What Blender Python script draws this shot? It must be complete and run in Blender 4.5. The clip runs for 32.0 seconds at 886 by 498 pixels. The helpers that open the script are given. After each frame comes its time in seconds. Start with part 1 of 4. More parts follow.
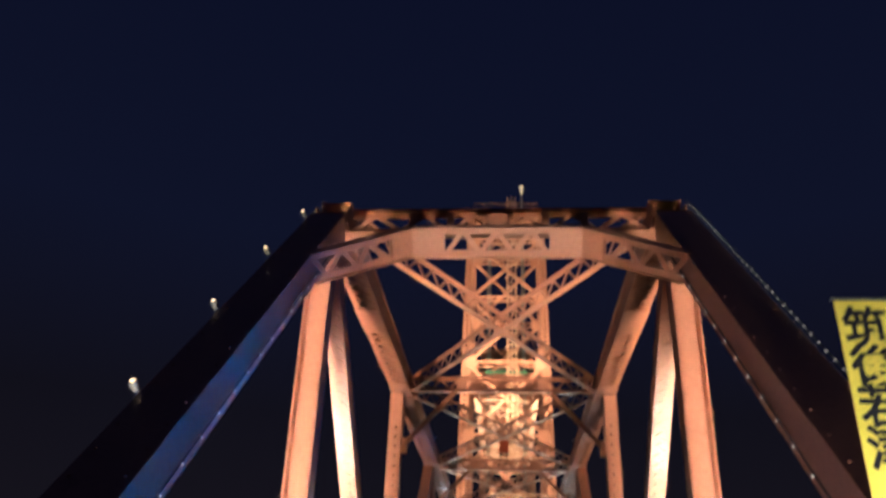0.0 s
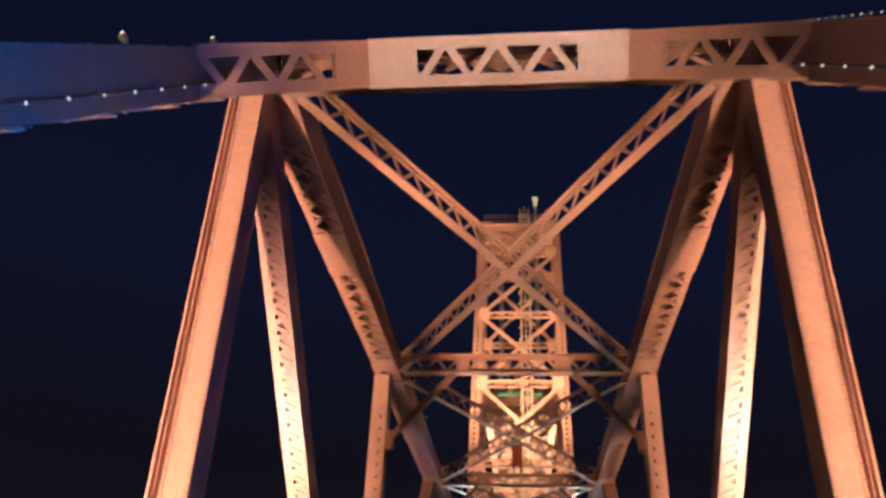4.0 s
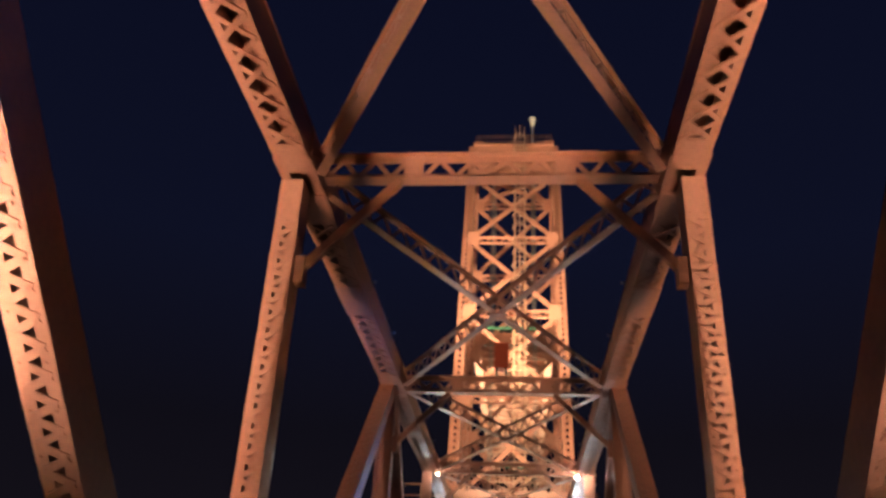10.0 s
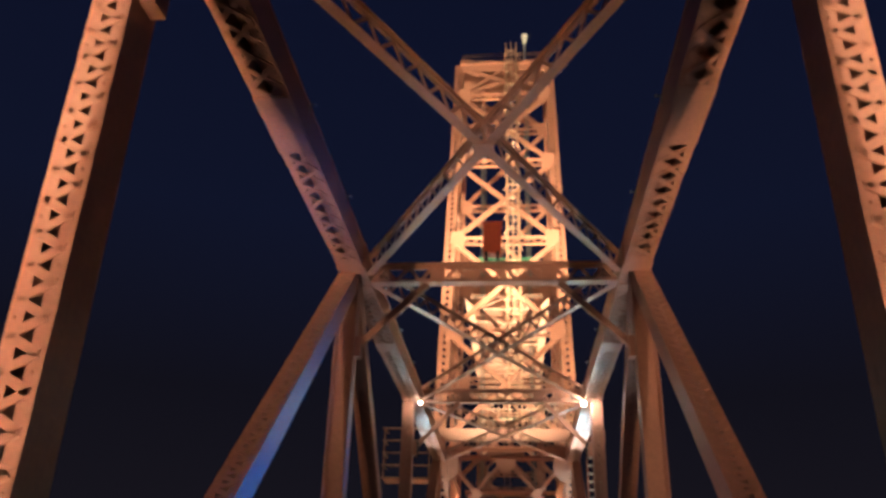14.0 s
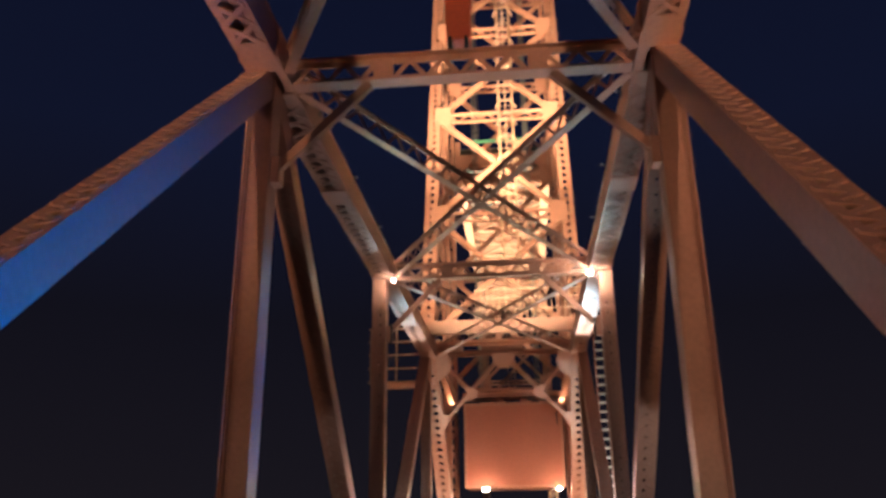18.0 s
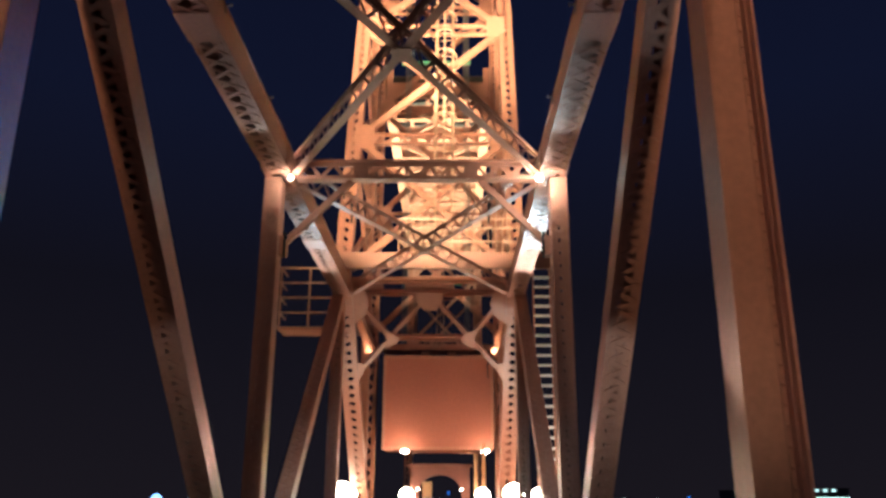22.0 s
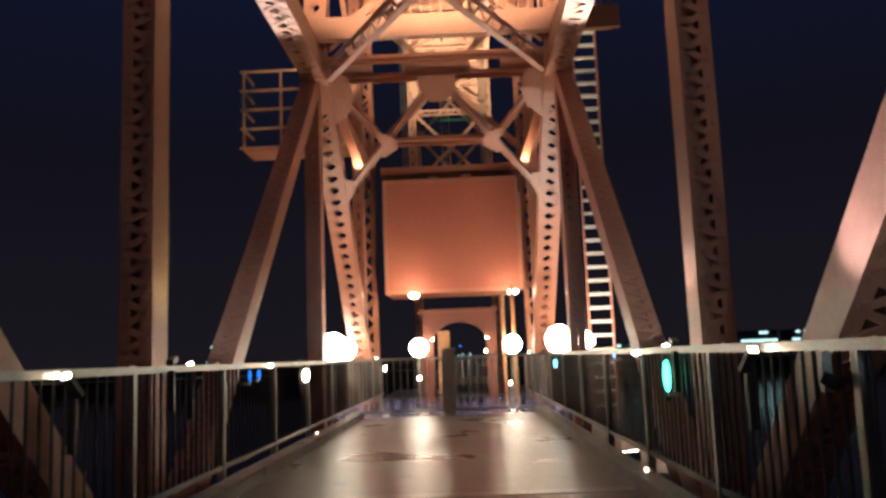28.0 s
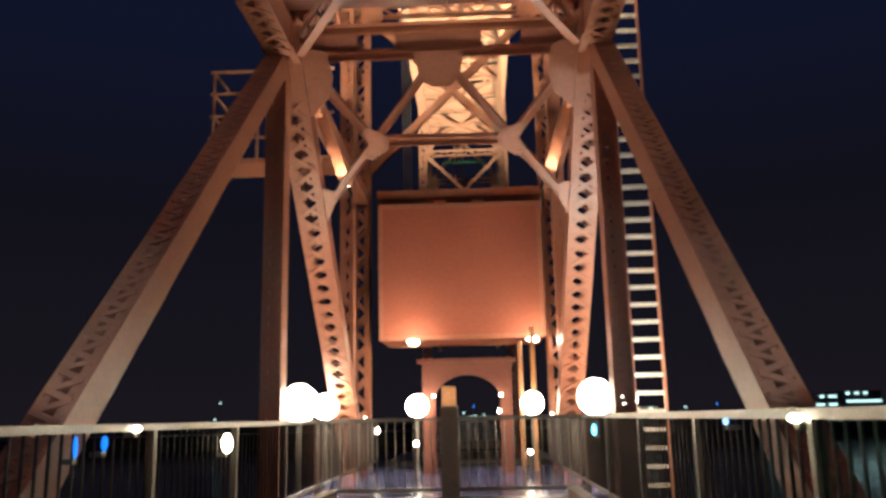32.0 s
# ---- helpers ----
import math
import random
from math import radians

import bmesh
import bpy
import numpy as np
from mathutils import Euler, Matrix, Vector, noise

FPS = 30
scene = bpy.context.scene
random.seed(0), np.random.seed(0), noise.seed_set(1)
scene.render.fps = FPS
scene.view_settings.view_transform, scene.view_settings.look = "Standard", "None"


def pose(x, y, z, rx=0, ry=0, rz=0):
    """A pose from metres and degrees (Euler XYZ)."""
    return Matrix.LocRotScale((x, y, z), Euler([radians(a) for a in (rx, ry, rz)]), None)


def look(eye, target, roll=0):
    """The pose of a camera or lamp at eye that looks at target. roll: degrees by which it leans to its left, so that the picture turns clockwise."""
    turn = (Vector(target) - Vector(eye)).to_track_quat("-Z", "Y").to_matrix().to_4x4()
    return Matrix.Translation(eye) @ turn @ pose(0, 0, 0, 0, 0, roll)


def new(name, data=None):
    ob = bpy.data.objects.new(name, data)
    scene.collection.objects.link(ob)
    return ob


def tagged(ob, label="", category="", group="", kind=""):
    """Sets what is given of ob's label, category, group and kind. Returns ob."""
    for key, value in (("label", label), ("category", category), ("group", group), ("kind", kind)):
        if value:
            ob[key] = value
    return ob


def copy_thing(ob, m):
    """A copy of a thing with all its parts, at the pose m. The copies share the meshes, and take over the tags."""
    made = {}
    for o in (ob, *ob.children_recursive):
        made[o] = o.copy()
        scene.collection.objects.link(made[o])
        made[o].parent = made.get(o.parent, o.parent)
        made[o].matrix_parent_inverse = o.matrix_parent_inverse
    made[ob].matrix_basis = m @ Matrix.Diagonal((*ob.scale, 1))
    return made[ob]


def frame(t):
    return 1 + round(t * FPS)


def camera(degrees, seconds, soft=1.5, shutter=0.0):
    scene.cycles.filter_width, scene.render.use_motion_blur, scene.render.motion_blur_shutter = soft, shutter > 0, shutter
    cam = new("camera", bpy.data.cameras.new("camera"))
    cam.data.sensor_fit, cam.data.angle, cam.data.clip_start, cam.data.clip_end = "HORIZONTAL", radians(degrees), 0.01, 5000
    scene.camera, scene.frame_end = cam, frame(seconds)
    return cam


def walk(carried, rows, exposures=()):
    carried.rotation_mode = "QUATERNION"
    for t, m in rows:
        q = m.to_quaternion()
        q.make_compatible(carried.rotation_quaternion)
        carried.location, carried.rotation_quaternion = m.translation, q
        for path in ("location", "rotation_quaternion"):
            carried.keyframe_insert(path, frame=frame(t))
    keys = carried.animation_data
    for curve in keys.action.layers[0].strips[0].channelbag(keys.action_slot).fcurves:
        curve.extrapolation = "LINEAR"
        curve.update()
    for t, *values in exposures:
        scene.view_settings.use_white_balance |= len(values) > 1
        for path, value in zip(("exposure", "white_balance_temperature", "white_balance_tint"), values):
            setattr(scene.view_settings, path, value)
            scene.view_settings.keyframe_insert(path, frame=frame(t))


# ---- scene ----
cam = camera(57.5, 32.0, soft=3.1, shutter=0.5)
PATH = [
    (0, (0.129, -1.665, 1.089), (-0.0311, 0.1182, 1.9807), 2.1),
    (0.5, (0.131, -1.236, 1.093), (-0.0395, 0.5835, 1.9046), 0.4),
    (1, (0.111, -0.806, 1.091), (-0.0874, 0.9988, 1.9291), 1.6),
    (1.5, (0.099, -0.365, 1.090), (-0.0171, 1.4552, 1.9098), 2.2),
    (2, (0.097, 0.100, 1.091), (-0.0655, 1.9140, 1.9176), 0.7),
    (2.5, (0.106, 0.594, 1.090), (0.0042, 2.4031, 1.9374), 0.1),
    (4.5, (0.188, 2.649, 1.075), (-0.0451, 4.3634, 2.0783), 2.5),
    (5, (0.197, 3.117, 1.079), (-0.0810, 4.8325, 2.0687), 1.9),
    (5.5, (0.181, 3.555, 1.080), (-0.1232, 5.2774, 2.0496), 3.6),
    (6, (0.164, 3.971, 1.088), (-0.0422, 5.7405, 1.9961), 2.4),
    (6.5, (0.135, 4.394, 1.098), (-0.1285, 6.1569, 2.0050), 2.6),
    (7, (0.129, 4.860, 1.089), (0.0194, 6.6523, 1.9691), 1.2),
    (7.5, (0.155, 5.330, 1.083), (-0.0900, 7.1128, 1.9563), 2.3),
    (8, (0.205, 5.766, 1.092), (0.0090, 7.5429, 1.9895), 3.7),
    (8.5, (0.258, 6.191, 1.104), (0.0242, 7.9535, 2.0200), 2.2),
    (9, (0.291, 6.646, 1.105), (0.0560, 8.4099, 2.0189), 3.2),
    (9.5, (0.332, 7.117, 1.094), (0.0643, 8.8778, 2.0040), 2.6),
    (10, (0.363, 7.571, 1.091), (0.1730, 9.3350, 2.0140), 2.9),
    (10.5, (0.378, 8.023, 1.097), (0.1867, 9.7922, 2.0091), 2.0),
    (11, (0.386, 8.469, 1.105), (0.1770, 10.2359, 2.0182), 2.9),
    (11.5, (0.401, 8.915, 1.108), (0.2227, 10.6767, 2.0372), 3.2),
    (12, (0.404, 9.387, 1.105), (0.1138, 11.1634, 1.9766), 4.5),
    (12.5, (0.371, 9.887, 1.087), (0.1294, 11.6790, 1.9415), 4.7),
    (13, (0.344, 10.433, 1.078), (0.0360, 12.2262, 1.9088), 3.5),
    (13.5, (0.326, 10.975, 1.086), (0.1025, 12.7653, 1.9492), 3.2),
    (14, (0.320, 11.492, 1.091), (0.1480, 13.2951, 1.9384), 1.6),
    (14.5, (0.332, 11.978, 1.090), (0.2224, 13.8198, 1.8627), 3.0),
    (15, (0.354, 12.448, 1.090), (0.2920, 14.3250, 1.7767), 2.4),
    (15.5, (0.395, 12.923, 1.088), (0.3348, 14.8214, 1.7146), 1.4),
    (17.5, (0.562, 14.849, 1.090), (0.4606, 16.7338, 1.7517), -1.8),
    (18, (0.579, 15.315, 1.088), (0.3939, 17.1886, 1.7612), -0.6),
    (18.5, (0.591, 15.756, 1.086), (0.3423, 17.6299, 1.7383), 1.6),
    (19, (0.602, 16.167, 1.089), (0.4024, 18.0375, 1.7686), 2.1),
    (19.5, (0.620, 16.588, 1.091), (0.4054, 18.4584, 1.7660), 1.9),
    (20, (0.644, 17.038, 1.086), (0.5407, 18.9220, 1.7511), 0.9),
    (20.5, (0.664, 17.514, 1.077), (0.6311, 19.4148, 1.6993), -1.4),
    (21, (0.671, 17.991, 1.078), (0.6834, 19.8843, 1.7229), -0.2),
    (21.5, (0.657, 18.465, 1.085), (0.7619, 20.3637, 1.7030), -1.5),
    (22, (0.616, 18.948, 1.089), (0.5896, 20.8549, 1.6913), 0.3),
    (22.5, (0.556, 19.449, 1.088), (0.6073, 21.3396, 1.7371), 0.2),
    (23, (0.499, 19.947, 1.089), (0.4567, 21.8299, 1.7606), -0.8),
    (23.5, (0.464, 20.431, 1.092), (0.4514, 22.3223, 1.7413), 0.7),
    (24, (0.451, 20.896, 1.088), (0.3942, 22.8085, 1.6721), -1.3),
    (24.5, (0.436, 21.333, 1.083), (0.4068, 23.2571, 1.6274), 0.7),
    (25, (0.420, 21.728, 1.099), (0.3344, 23.6678, 1.5781), -1.8),
    (25.5, (0.396, 22.163, 1.095), (0.3004, 24.1294, 1.4451), 0.7),
    (26, (0.370, 22.629, 1.091), (0.3495, 24.6075, 1.3853), 0.4),
    (26.5, (0.349, 23.120, 1.089), (0.2145, 25.0997, 1.3365), -0.5),
    (28.5, (0.308, 25.139, 1.080), (0.3012, 27.1183, 1.3690), -2.0),
    (29, (0.333, 25.615, 1.090), (0.2940, 27.5891, 1.4082), 1.0),
    (29.5, (0.342, 26.060, 1.093), (0.2817, 28.0333, 1.4137), -1.7),
    (30, (0.388, 26.468, 1.100), (0.2754, 28.4336, 1.4530), -1.6),
    (30.5, (0.394, 26.908, 1.092), (0.2987, 28.8733, 1.4509), 0.1),
    (31, (0.411, 27.349, 1.087), (0.2275, 29.3096, 1.4387), -0.6),
    (31.5, (0.413, 27.791, 1.082), (0.3312, 29.7478, 1.4894), 0.3),
    (32, (0.413, 28.232, 1.087), (0.3379, 30.1884, 1.4964), -1.3),
]
walk(cam, [(t, look(eye, target, roll)) for t, eye, target, roll in PATH], exposures=((0.0, 0.5, 6000, 12), (2.5, 0.42, 6000, 12), (5.0, 0.4, 5900, 12), (6.0, 0.35, 6300, 10), (7.0, 0.2, 6400, 20), (9.0, 0.2, 6400, 20), (12.0, 0.36, 6200, 8), (15.0, 0.62, 6100, 8), (20.0, 0.56, 6000, 8), (26.0, 0.6, 5950, 8), (32.0, 0.6, 6100, 6)))

# ---- light ----
world = bpy.data.worlds.new("night_sky")
scene.world = world
world.use_nodes = True
wn, wl = world.node_tree.nodes, world.node_tree.links
wn.clear()
w_out = wn.new("ShaderNodeOutputWorld")
w_bg = wn.new("ShaderNodeBackground")
w_co = wn.new("ShaderNodeTexCoord")
w_sep = wn.new("ShaderNodeSeparateXYZ")
w_ramp = wn.new("ShaderNodeValToRGB")
w_ramp.color_ramp.elements[0].position = 0.0
w_ramp.color_ramp.elements[0].color = (0.0080, 0.0064, 0.0088, 1)
w_ramp.color_ramp.elements[1].position = 0.8
w_ramp.color_ramp.elements[1].color = (0.0030, 0.0042, 0.0145, 1)
for at, tone in ((0.25, (0.0046, 0.0042, 0.0076, 1)), (0.45, (0.0042, 0.0055, 0.0160, 1))):
    w_ramp.color_ramp.elements.new(at).color = tone
wl.new(w_co.outputs["Generated"], w_sep.inputs[0])
wl.new(w_sep.outputs["Z"], w_ramp.inputs[0])
wl.new(w_ramp.outputs[0], w_bg.inputs["Color"])
wl.new(w_bg.outputs[0], w_out.inputs["Surface"])
w_bg.inputs["Strength"].default_value = 0.86

PEACH = (1.0, 0.85, 0.62)
COOL = (0.74, 0.95, 1.0)
AMBER, GOLD, WHITE, BLUE = (1.0, 0.74, 0.48), (1.0, 0.79, 0.49), (0.95, 1.0, 0.90), (0.0, 0.145, 1.0)


def spot(eye, target, watts, colour, degrees=70.0, blend=0.6, radius=0.08):
    """A floodlight's beam."""
    data = bpy.data.lights.new("floodlight_beam", "SPOT")
    data.energy, data.color, data.spot_size, data.spot_blend, data.shadow_soft_size = watts, colour, radians(degrees), blend, radius
    ob = new("floodlight_beam", data)
    ob.matrix_world = look(eye, target)
    return ob


def bulb(place, watts, colour, radius=0.15):
    data = bpy.data.lights.new("lamp_glow", "POINT")
    data.energy, data.color, data.shadow_soft_size = watts, colour, radius
    ob = new("lamp_glow", data)
    ob.location = place
    return ob


# floodlights: eye, target, watts, colour, cone, hooded
FLOODS = []
for sx in (-1, 1):
    FLOODS += [
        ((sx * 2.98, 1.9, -0.75), (sx * 2.50, 8.2, 4.4), 5600 if sx < 0 else 4800, PEACH, 80, True),
        ((sx * 3.05, 9.2, -0.75), (sx * 2.50, 13.6, 5.6), 2150, AMBER, 86, True),
        ((sx * 2.95, 16.0, 0.15), (sx * 2.40, 22.2, 4.6), 400 if sx > 0 else 190, AMBER, 60, True),
        ((sx * 1.66, 0.6, 0.14), (sx * 0.35, 6.6, 5.1), 1300, PEACH, 25, False),
        ((sx * 1.66, 4.2, 0.14), (sx * 0.2, 11.8, 6.7), 2300, PEACH, 25, False),
        ((sx * 1.66, 8.8, 0.14), (sx * 0.1, 16.1, 6.95), 2000, AMBER, 16, False),
        ((sx * 1.66, 10.4, 0.14), (sx * 0.3, 18.8, 6.4), 500, AMBER, 20, False),
        ((sx * 1.66, 13.4, 0.14), (sx * 0.08, 22.9, 6.5), 900, AMBER, 13, False),
        ((sx * 1.25, 32.0, 6.5), (sx * 0.5, 40.8, 11.0), 2700, GOLD, 58, False),
        ((sx * 1.25, 33.0, 6.5), (sx * 0.5, 43.2, 21.8), 15000, GOLD, 44, False),
        ((sx * 1.3, 47.6, -0.4), (sx * 0.6, 57.0, 16.0), 34000, (0.96, 1.0, 0.70), 60, False),
        ((sx * 2.0, 30.6, 5.1), (sx * 2.12, 27.2, 6.2), 80, COOL, 46, False),
        # unseen lamps on the diagonals, added to whiten the chord's underside
        ((sx * 2.20, 36.4, 4.15), (sx * 2.36, 35.2, 6.14), 1000 if sx > 0 else 400, COOL, 76, False),
        # unseen lamps, added to light the raking knees gold
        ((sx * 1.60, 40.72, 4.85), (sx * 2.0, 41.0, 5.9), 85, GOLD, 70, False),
    ]
for sx in (-1, 1):
    FLOODS += [
        ((sx * 1.95, 23.3, 1.20), (sx * 2.08, 23.5, 4.2), 50 if sx > 0 else 8, COOL, 46, False),
        ((sx * 1.84, 28.9, 1.12), (sx * 2.16, 26.9, 2.9), 100, (0.82, 0.88, 1.0), 58, False),
        ((sx * 1.84, 25.85, 1.12), (sx * 2.16, 30.6, 3.6), 40, COOL, 70, False),
        ((sx * 1.84, 30.7, 1.16), (sx * 2.24, 33.9, 1.7), 110, COOL, 22, False),
        ((sx * 1.95, 31.28, 1.20), (sx * 2.10, 31.0, 3.8), 48 if sx > 0 else 16, COOL if sx > 0 else (0.80, 1.0, 0.42), 64, False),
        ((sx * 1.93, 45.1, 1.20), (sx * 2.12, 43.4, 3.3), 110, COOL, 54, False),
    ]
FLOODS.append(((3.12, 39.2, -0.60), (3.12, 41.3, 5.6), 320, WHITE, 60, False))
FLOODS.append(((1.45, 0.85, 0.35), (1.87, 2.3, 2.35), 240, (1.0, 0.95, 0.80), 34, False))
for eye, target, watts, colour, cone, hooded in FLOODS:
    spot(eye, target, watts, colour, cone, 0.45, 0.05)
for sx in (-1, 1):
    bulb((sx * 1.97, 30.8, 6.02), 34 if sx > 0 else 9, WHITE, 0.05 if sx > 0 else 0.025)
# coloured diode projectors on the railings, shining across the walkway
PROJECTORS = []
for y, ahead, high, watts, cone in ((2.0, 1.0, 2.6, 420, 62), (4.2, 0.8, 4.2, 380, 50), (7.2, 1.6, 3.6, 130, 50), (16.6, 1.0, 1.5, 380, 40), (18.6, 1.2, 3.2, 1100, 60), (23.0, 0.5, 2.6, 420, 40)):
    PROJECTORS.append(((1.80, y, 0.95), (-2.1, y + ahead, high), watts, BLUE, cone))
for y in (2.6, 18.6):
    PROJECTORS.append(((-1.80, y, 0.95), (2.1, y + 1.2, 3.0), 60, (0.86, 0.76, 1.0), 66))
for sx, y, high, watts in ((-1, 21.2, 3.0, 34), (1, 21.2, 3.0, 18), (-1, 28.2, 3.2, 12), (1, 28.2, 3.2, 12)):
    PROJECTORS.append(((sx * 1.80, y, 0.95), (-sx * 2.2, y + 3.6, high), watts, (0.95, 0.82, 0.92), 74))
for eye, target, watts, colour, cone in PROJECTORS:
    spot(eye, target, watts, colour, cone, 0.8, 0.04)

GLOBES = [(-2.16, 40.0, 70, 0.27), (-2.44, 43.5, 30, 0.24), (2.16, 40.5, 75, 0.27), (3.05, 43.0, 26, 0.2), (-0.83, 45.0, 30, 0.23), (1.51, 45.0, 30, 0.23)]
for gx, gy, watts, gr in GLOBES:
    bulb((gx, gy, 1.32), watts, (1.0, 0.64, 0.40), gr - 0.01)
for cx in (-0.95, 1.64):
    bulb((cx, 45.35, 2.62), 24, (1.0, 0.72, 0.48), 0.06)

# ---- materials ----


def material(name, base, rough=0.5, metal=0.0, vary=0.25, grain=18.0, blotch=1.3, stain=None, stain_at=0.62, bump=0.15, emit=None, watts=0.0):
    """A painted or bare surface with grain and blotches at two scales, stains and a fine bump."""
    mat = bpy.data.materials.new(name)
    mat.use_nodes = True
    n, l = mat.node_tree.nodes, mat.node_tree.links
    b = n["Principled BSDF"]
    b.inputs["Roughness"].default_value, b.inputs["Metallic"].default_value = rough, metal
    co = n.new("ShaderNodeTexCoord")
    fine, big = n.new("ShaderNodeTexNoise"), n.new("ShaderNodeTexNoise")
    fine.inputs["Scale"].default_value, fine.inputs["Detail"].default_value = grain, 6
    big.inputs["Scale"].default_value, big.inputs["Detail"].default_value = blotch, 5
    l.new(co.outputs["Object"], fine.inputs["Vector"])
    l.new(co.outputs["Object"], big.inputs["Vector"])
    mix = n.new("ShaderNodeMix")
    mix.data_type = "RGBA"
    mix.inputs[6].default_value = (*[c * (1 - vary) for c in base], 1)
    mix.inputs[7].default_value = (*[min(1, c * (1 + vary)) for c in base], 1)
    add = n.new("ShaderNodeMath")
    add.operation = "MULTIPLY_ADD"
    add.inputs[1].default_value = 0.5
    l.new(fine.outputs[0], add.inputs[0])
    half = n.new("ShaderNodeMath")
    half.operation = "MULTIPLY"
    half.inputs[1].default_value = 0.5
    l.new(big.outputs[0], half.inputs[0])
    l.new(half.outputs[0], add.inputs[2])
    spread = n.new("ShaderNodeMapRange")
    spread.inputs[1].default_value, spread.inputs[2].default_value = 0.32, 0.68
    l.new(add.outputs[0], spread.inputs[0])
    l.new(spread.outputs[0], mix.inputs[0])
    colour = mix.outputs[2]
    if stain:
        patch = n.new("ShaderNodeTexNoise")
        patch.inputs["Scale"].default_value, patch.inputs["Detail"].default_value = blotch * 3.1, 8
        l.new(co.outputs["Object"], patch.inputs["Vector"])
        edge = n.new("ShaderNodeMapRange")
        edge.inputs[1].default_value, edge.inputs[2].default_value = stain_at, stain_at + 0.1
        l.new(patch.outputs[0], edge.inputs[0])
        over = n.new("ShaderNodeMix")
        over.data_type = "RGBA"
        over.inputs[7].default_value = (*stain, 1)
        l.new(edge.outputs[0], over.inputs[0])
        l.new(colour, over.inputs[6])
        colour = over.outputs[2]
    l.new(colour, b.inputs["Base Color"])
    dull = n.new("ShaderNodeMapRange")
    dull.inputs[3].default_value, dull.inputs[4].default_value = max(0.03, rough - 0.12), min(1, rough + 0.12)
    l.new(big.outputs[0], dull.inputs[0])
    l.new(dull.outputs[0], b.inputs["Roughness"])
    if bump:
        bp = n.new("ShaderNodeBump")
        bp.inputs["Strength"].default_value, bp.inputs["Distance"].default_value = bump, 0.01
        l.new(fine.outputs[0], bp.inputs["Height"])
        l.new(bp.outputs[0], b.inputs["Normal"])
    if emit:
        b.inputs["Emission Color"].default_value, b.inputs["Emission Strength"].default_value = (*emit, 1), watts
    return mat


RED = material("red_bridge_paint", (0.46, 0.195, 0.125), 0.40, 0, 0.16, 22, 0.9, (0.29, 0.115, 0.07), 0.68, 0.2)
RIVET = material("painted_rivets", (0.42, 0.175, 0.11), 0.4, 0, 0.2, 40, 3)
CAGE = material("cream_painted_ladder_steel", (0.52, 0.28, 0.18), 0.45, 0, 0.2, 25, 2)
STEEL = material("galvanised_steel", (0.30, 0.29, 0.27), 0.36, 0.7, 0.25, 60, 5)
WALLPALE = material("pale_metal", (0.72, 0.70, 0.64), 0.5, 0, 0.1, 20, 2)
KERB = material("worn_concrete_kerb", (0.30, 0.27, 0.24), 0.6, 0, 0.3, 30, 1.4, (0.12, 0.10, 0.09), 0.6, 0.4)
DARKBAR = material("dark_painted_bars", (0.07, 0.06, 0.055), 0.45, 0.2, 0.3, 60, 5)
DECK = material("damp_coated_deck", (0.14, 0.105, 0.09), 0.30, 0, 0.35, 35, 0.7, (0.07, 0.05, 0.045), 0.6, 0.5)
BLUEDECK = material("blue_grey_deck_coating", (0.10, 0.11, 0.26), 0.17, 0, 0.3, 30, 0.9, (0.05, 0.05, 0.08), 0.62, 0.2)
CONCRETE = material("counterweight_concrete", (0.44, 0.14, 0.085), 0.55, 0, 0.14, 12, 0.5, (0.34, 0.10, 0.06), 0.68, 0.25)
GREEN = material("green_machine_paint", (0.08, 0.22, 0.13), 0.4, 0, 0.25, 20, 2)
BOXRED = material("vermilion_cabinet_paint", (0.52, 0.09, 0.04), 0.42, 0, 0.15, 20, 2)
DARK = material("black_lamp_housing", (0.03, 0.03, 0.032), 0.45, 0.3, 0.3, 30, 4)
GLOBE = material("lit_opal_glass", (0.9, 0.85, 0.75), 0.3, emit=(1.0, 0.84, 0.60), watts=26.0, bump=0)
LENS = material("lit_flood_lens", (0.9, 0.85, 0.75), 0.3, emit=(1.0, 0.80, 0.52), watts=30.0, bump=0)
GREENLED = material("lit_green_diode", (0.1, 0.8, 0.5), 0.3, emit=(0.10, 1.0, 0.50), watts=5.0, bump=0)
TINYLED = material("faint_warm_bulb", (0.9, 0.8, 0.6), 0.3, emit=(1.0, 0.85, 0.7), watts=0.7, bump=0)
WHITELED = material("lit_warm_diode", (0.9, 0.8, 0.6), 0.3, emit=(1.0, 0.82, 0.55), watts=12.0, bump=0)
POSTLED = material("lit_amber_diode", (0.9, 0.7, 0.5), 0.3, emit=(1.0, 0.66, 0.38), watts=1.6, bump=0)
CYANLED = material("lit_cyan_diode", (0.2, 0.7, 0.9), 0.3, emit=(0.15, 0.75, 1.0), watts=4.0, bump=0)
BLUEGLOW = material("deep_blue_glow", (0.1, 0.3, 0.9), 0.3, emit=(0.02, 0.22, 0.95), watts=0.9, bump=0)
BLUELED = material("lit_blue_diode", (0.2, 0.4, 0.9), 0.3, emit=(0.22, 0.48, 1.0), watts=2.2, bump=0)
YELLOW = material("yellow_banner_cloth", (0.82, 0.68, 0.10), 0.7, 0, 0.08, 60, 2, emit=(0.9, 0.75, 0.12), watts=0.0)
INK = material("black_banner_ink", (0.015, 0.015, 0.02), 0.6, bump=0)
WATER = material("dark_river_water", (0.006, 0.008, 0.012), 0.12, 0, 0.3, 0.6, 0.05, bump=0.6)
BANK = material("dark_river_bank", (0.03, 0.035, 0.03), 0.9, 0, 0.4, 0.3, 0.03)
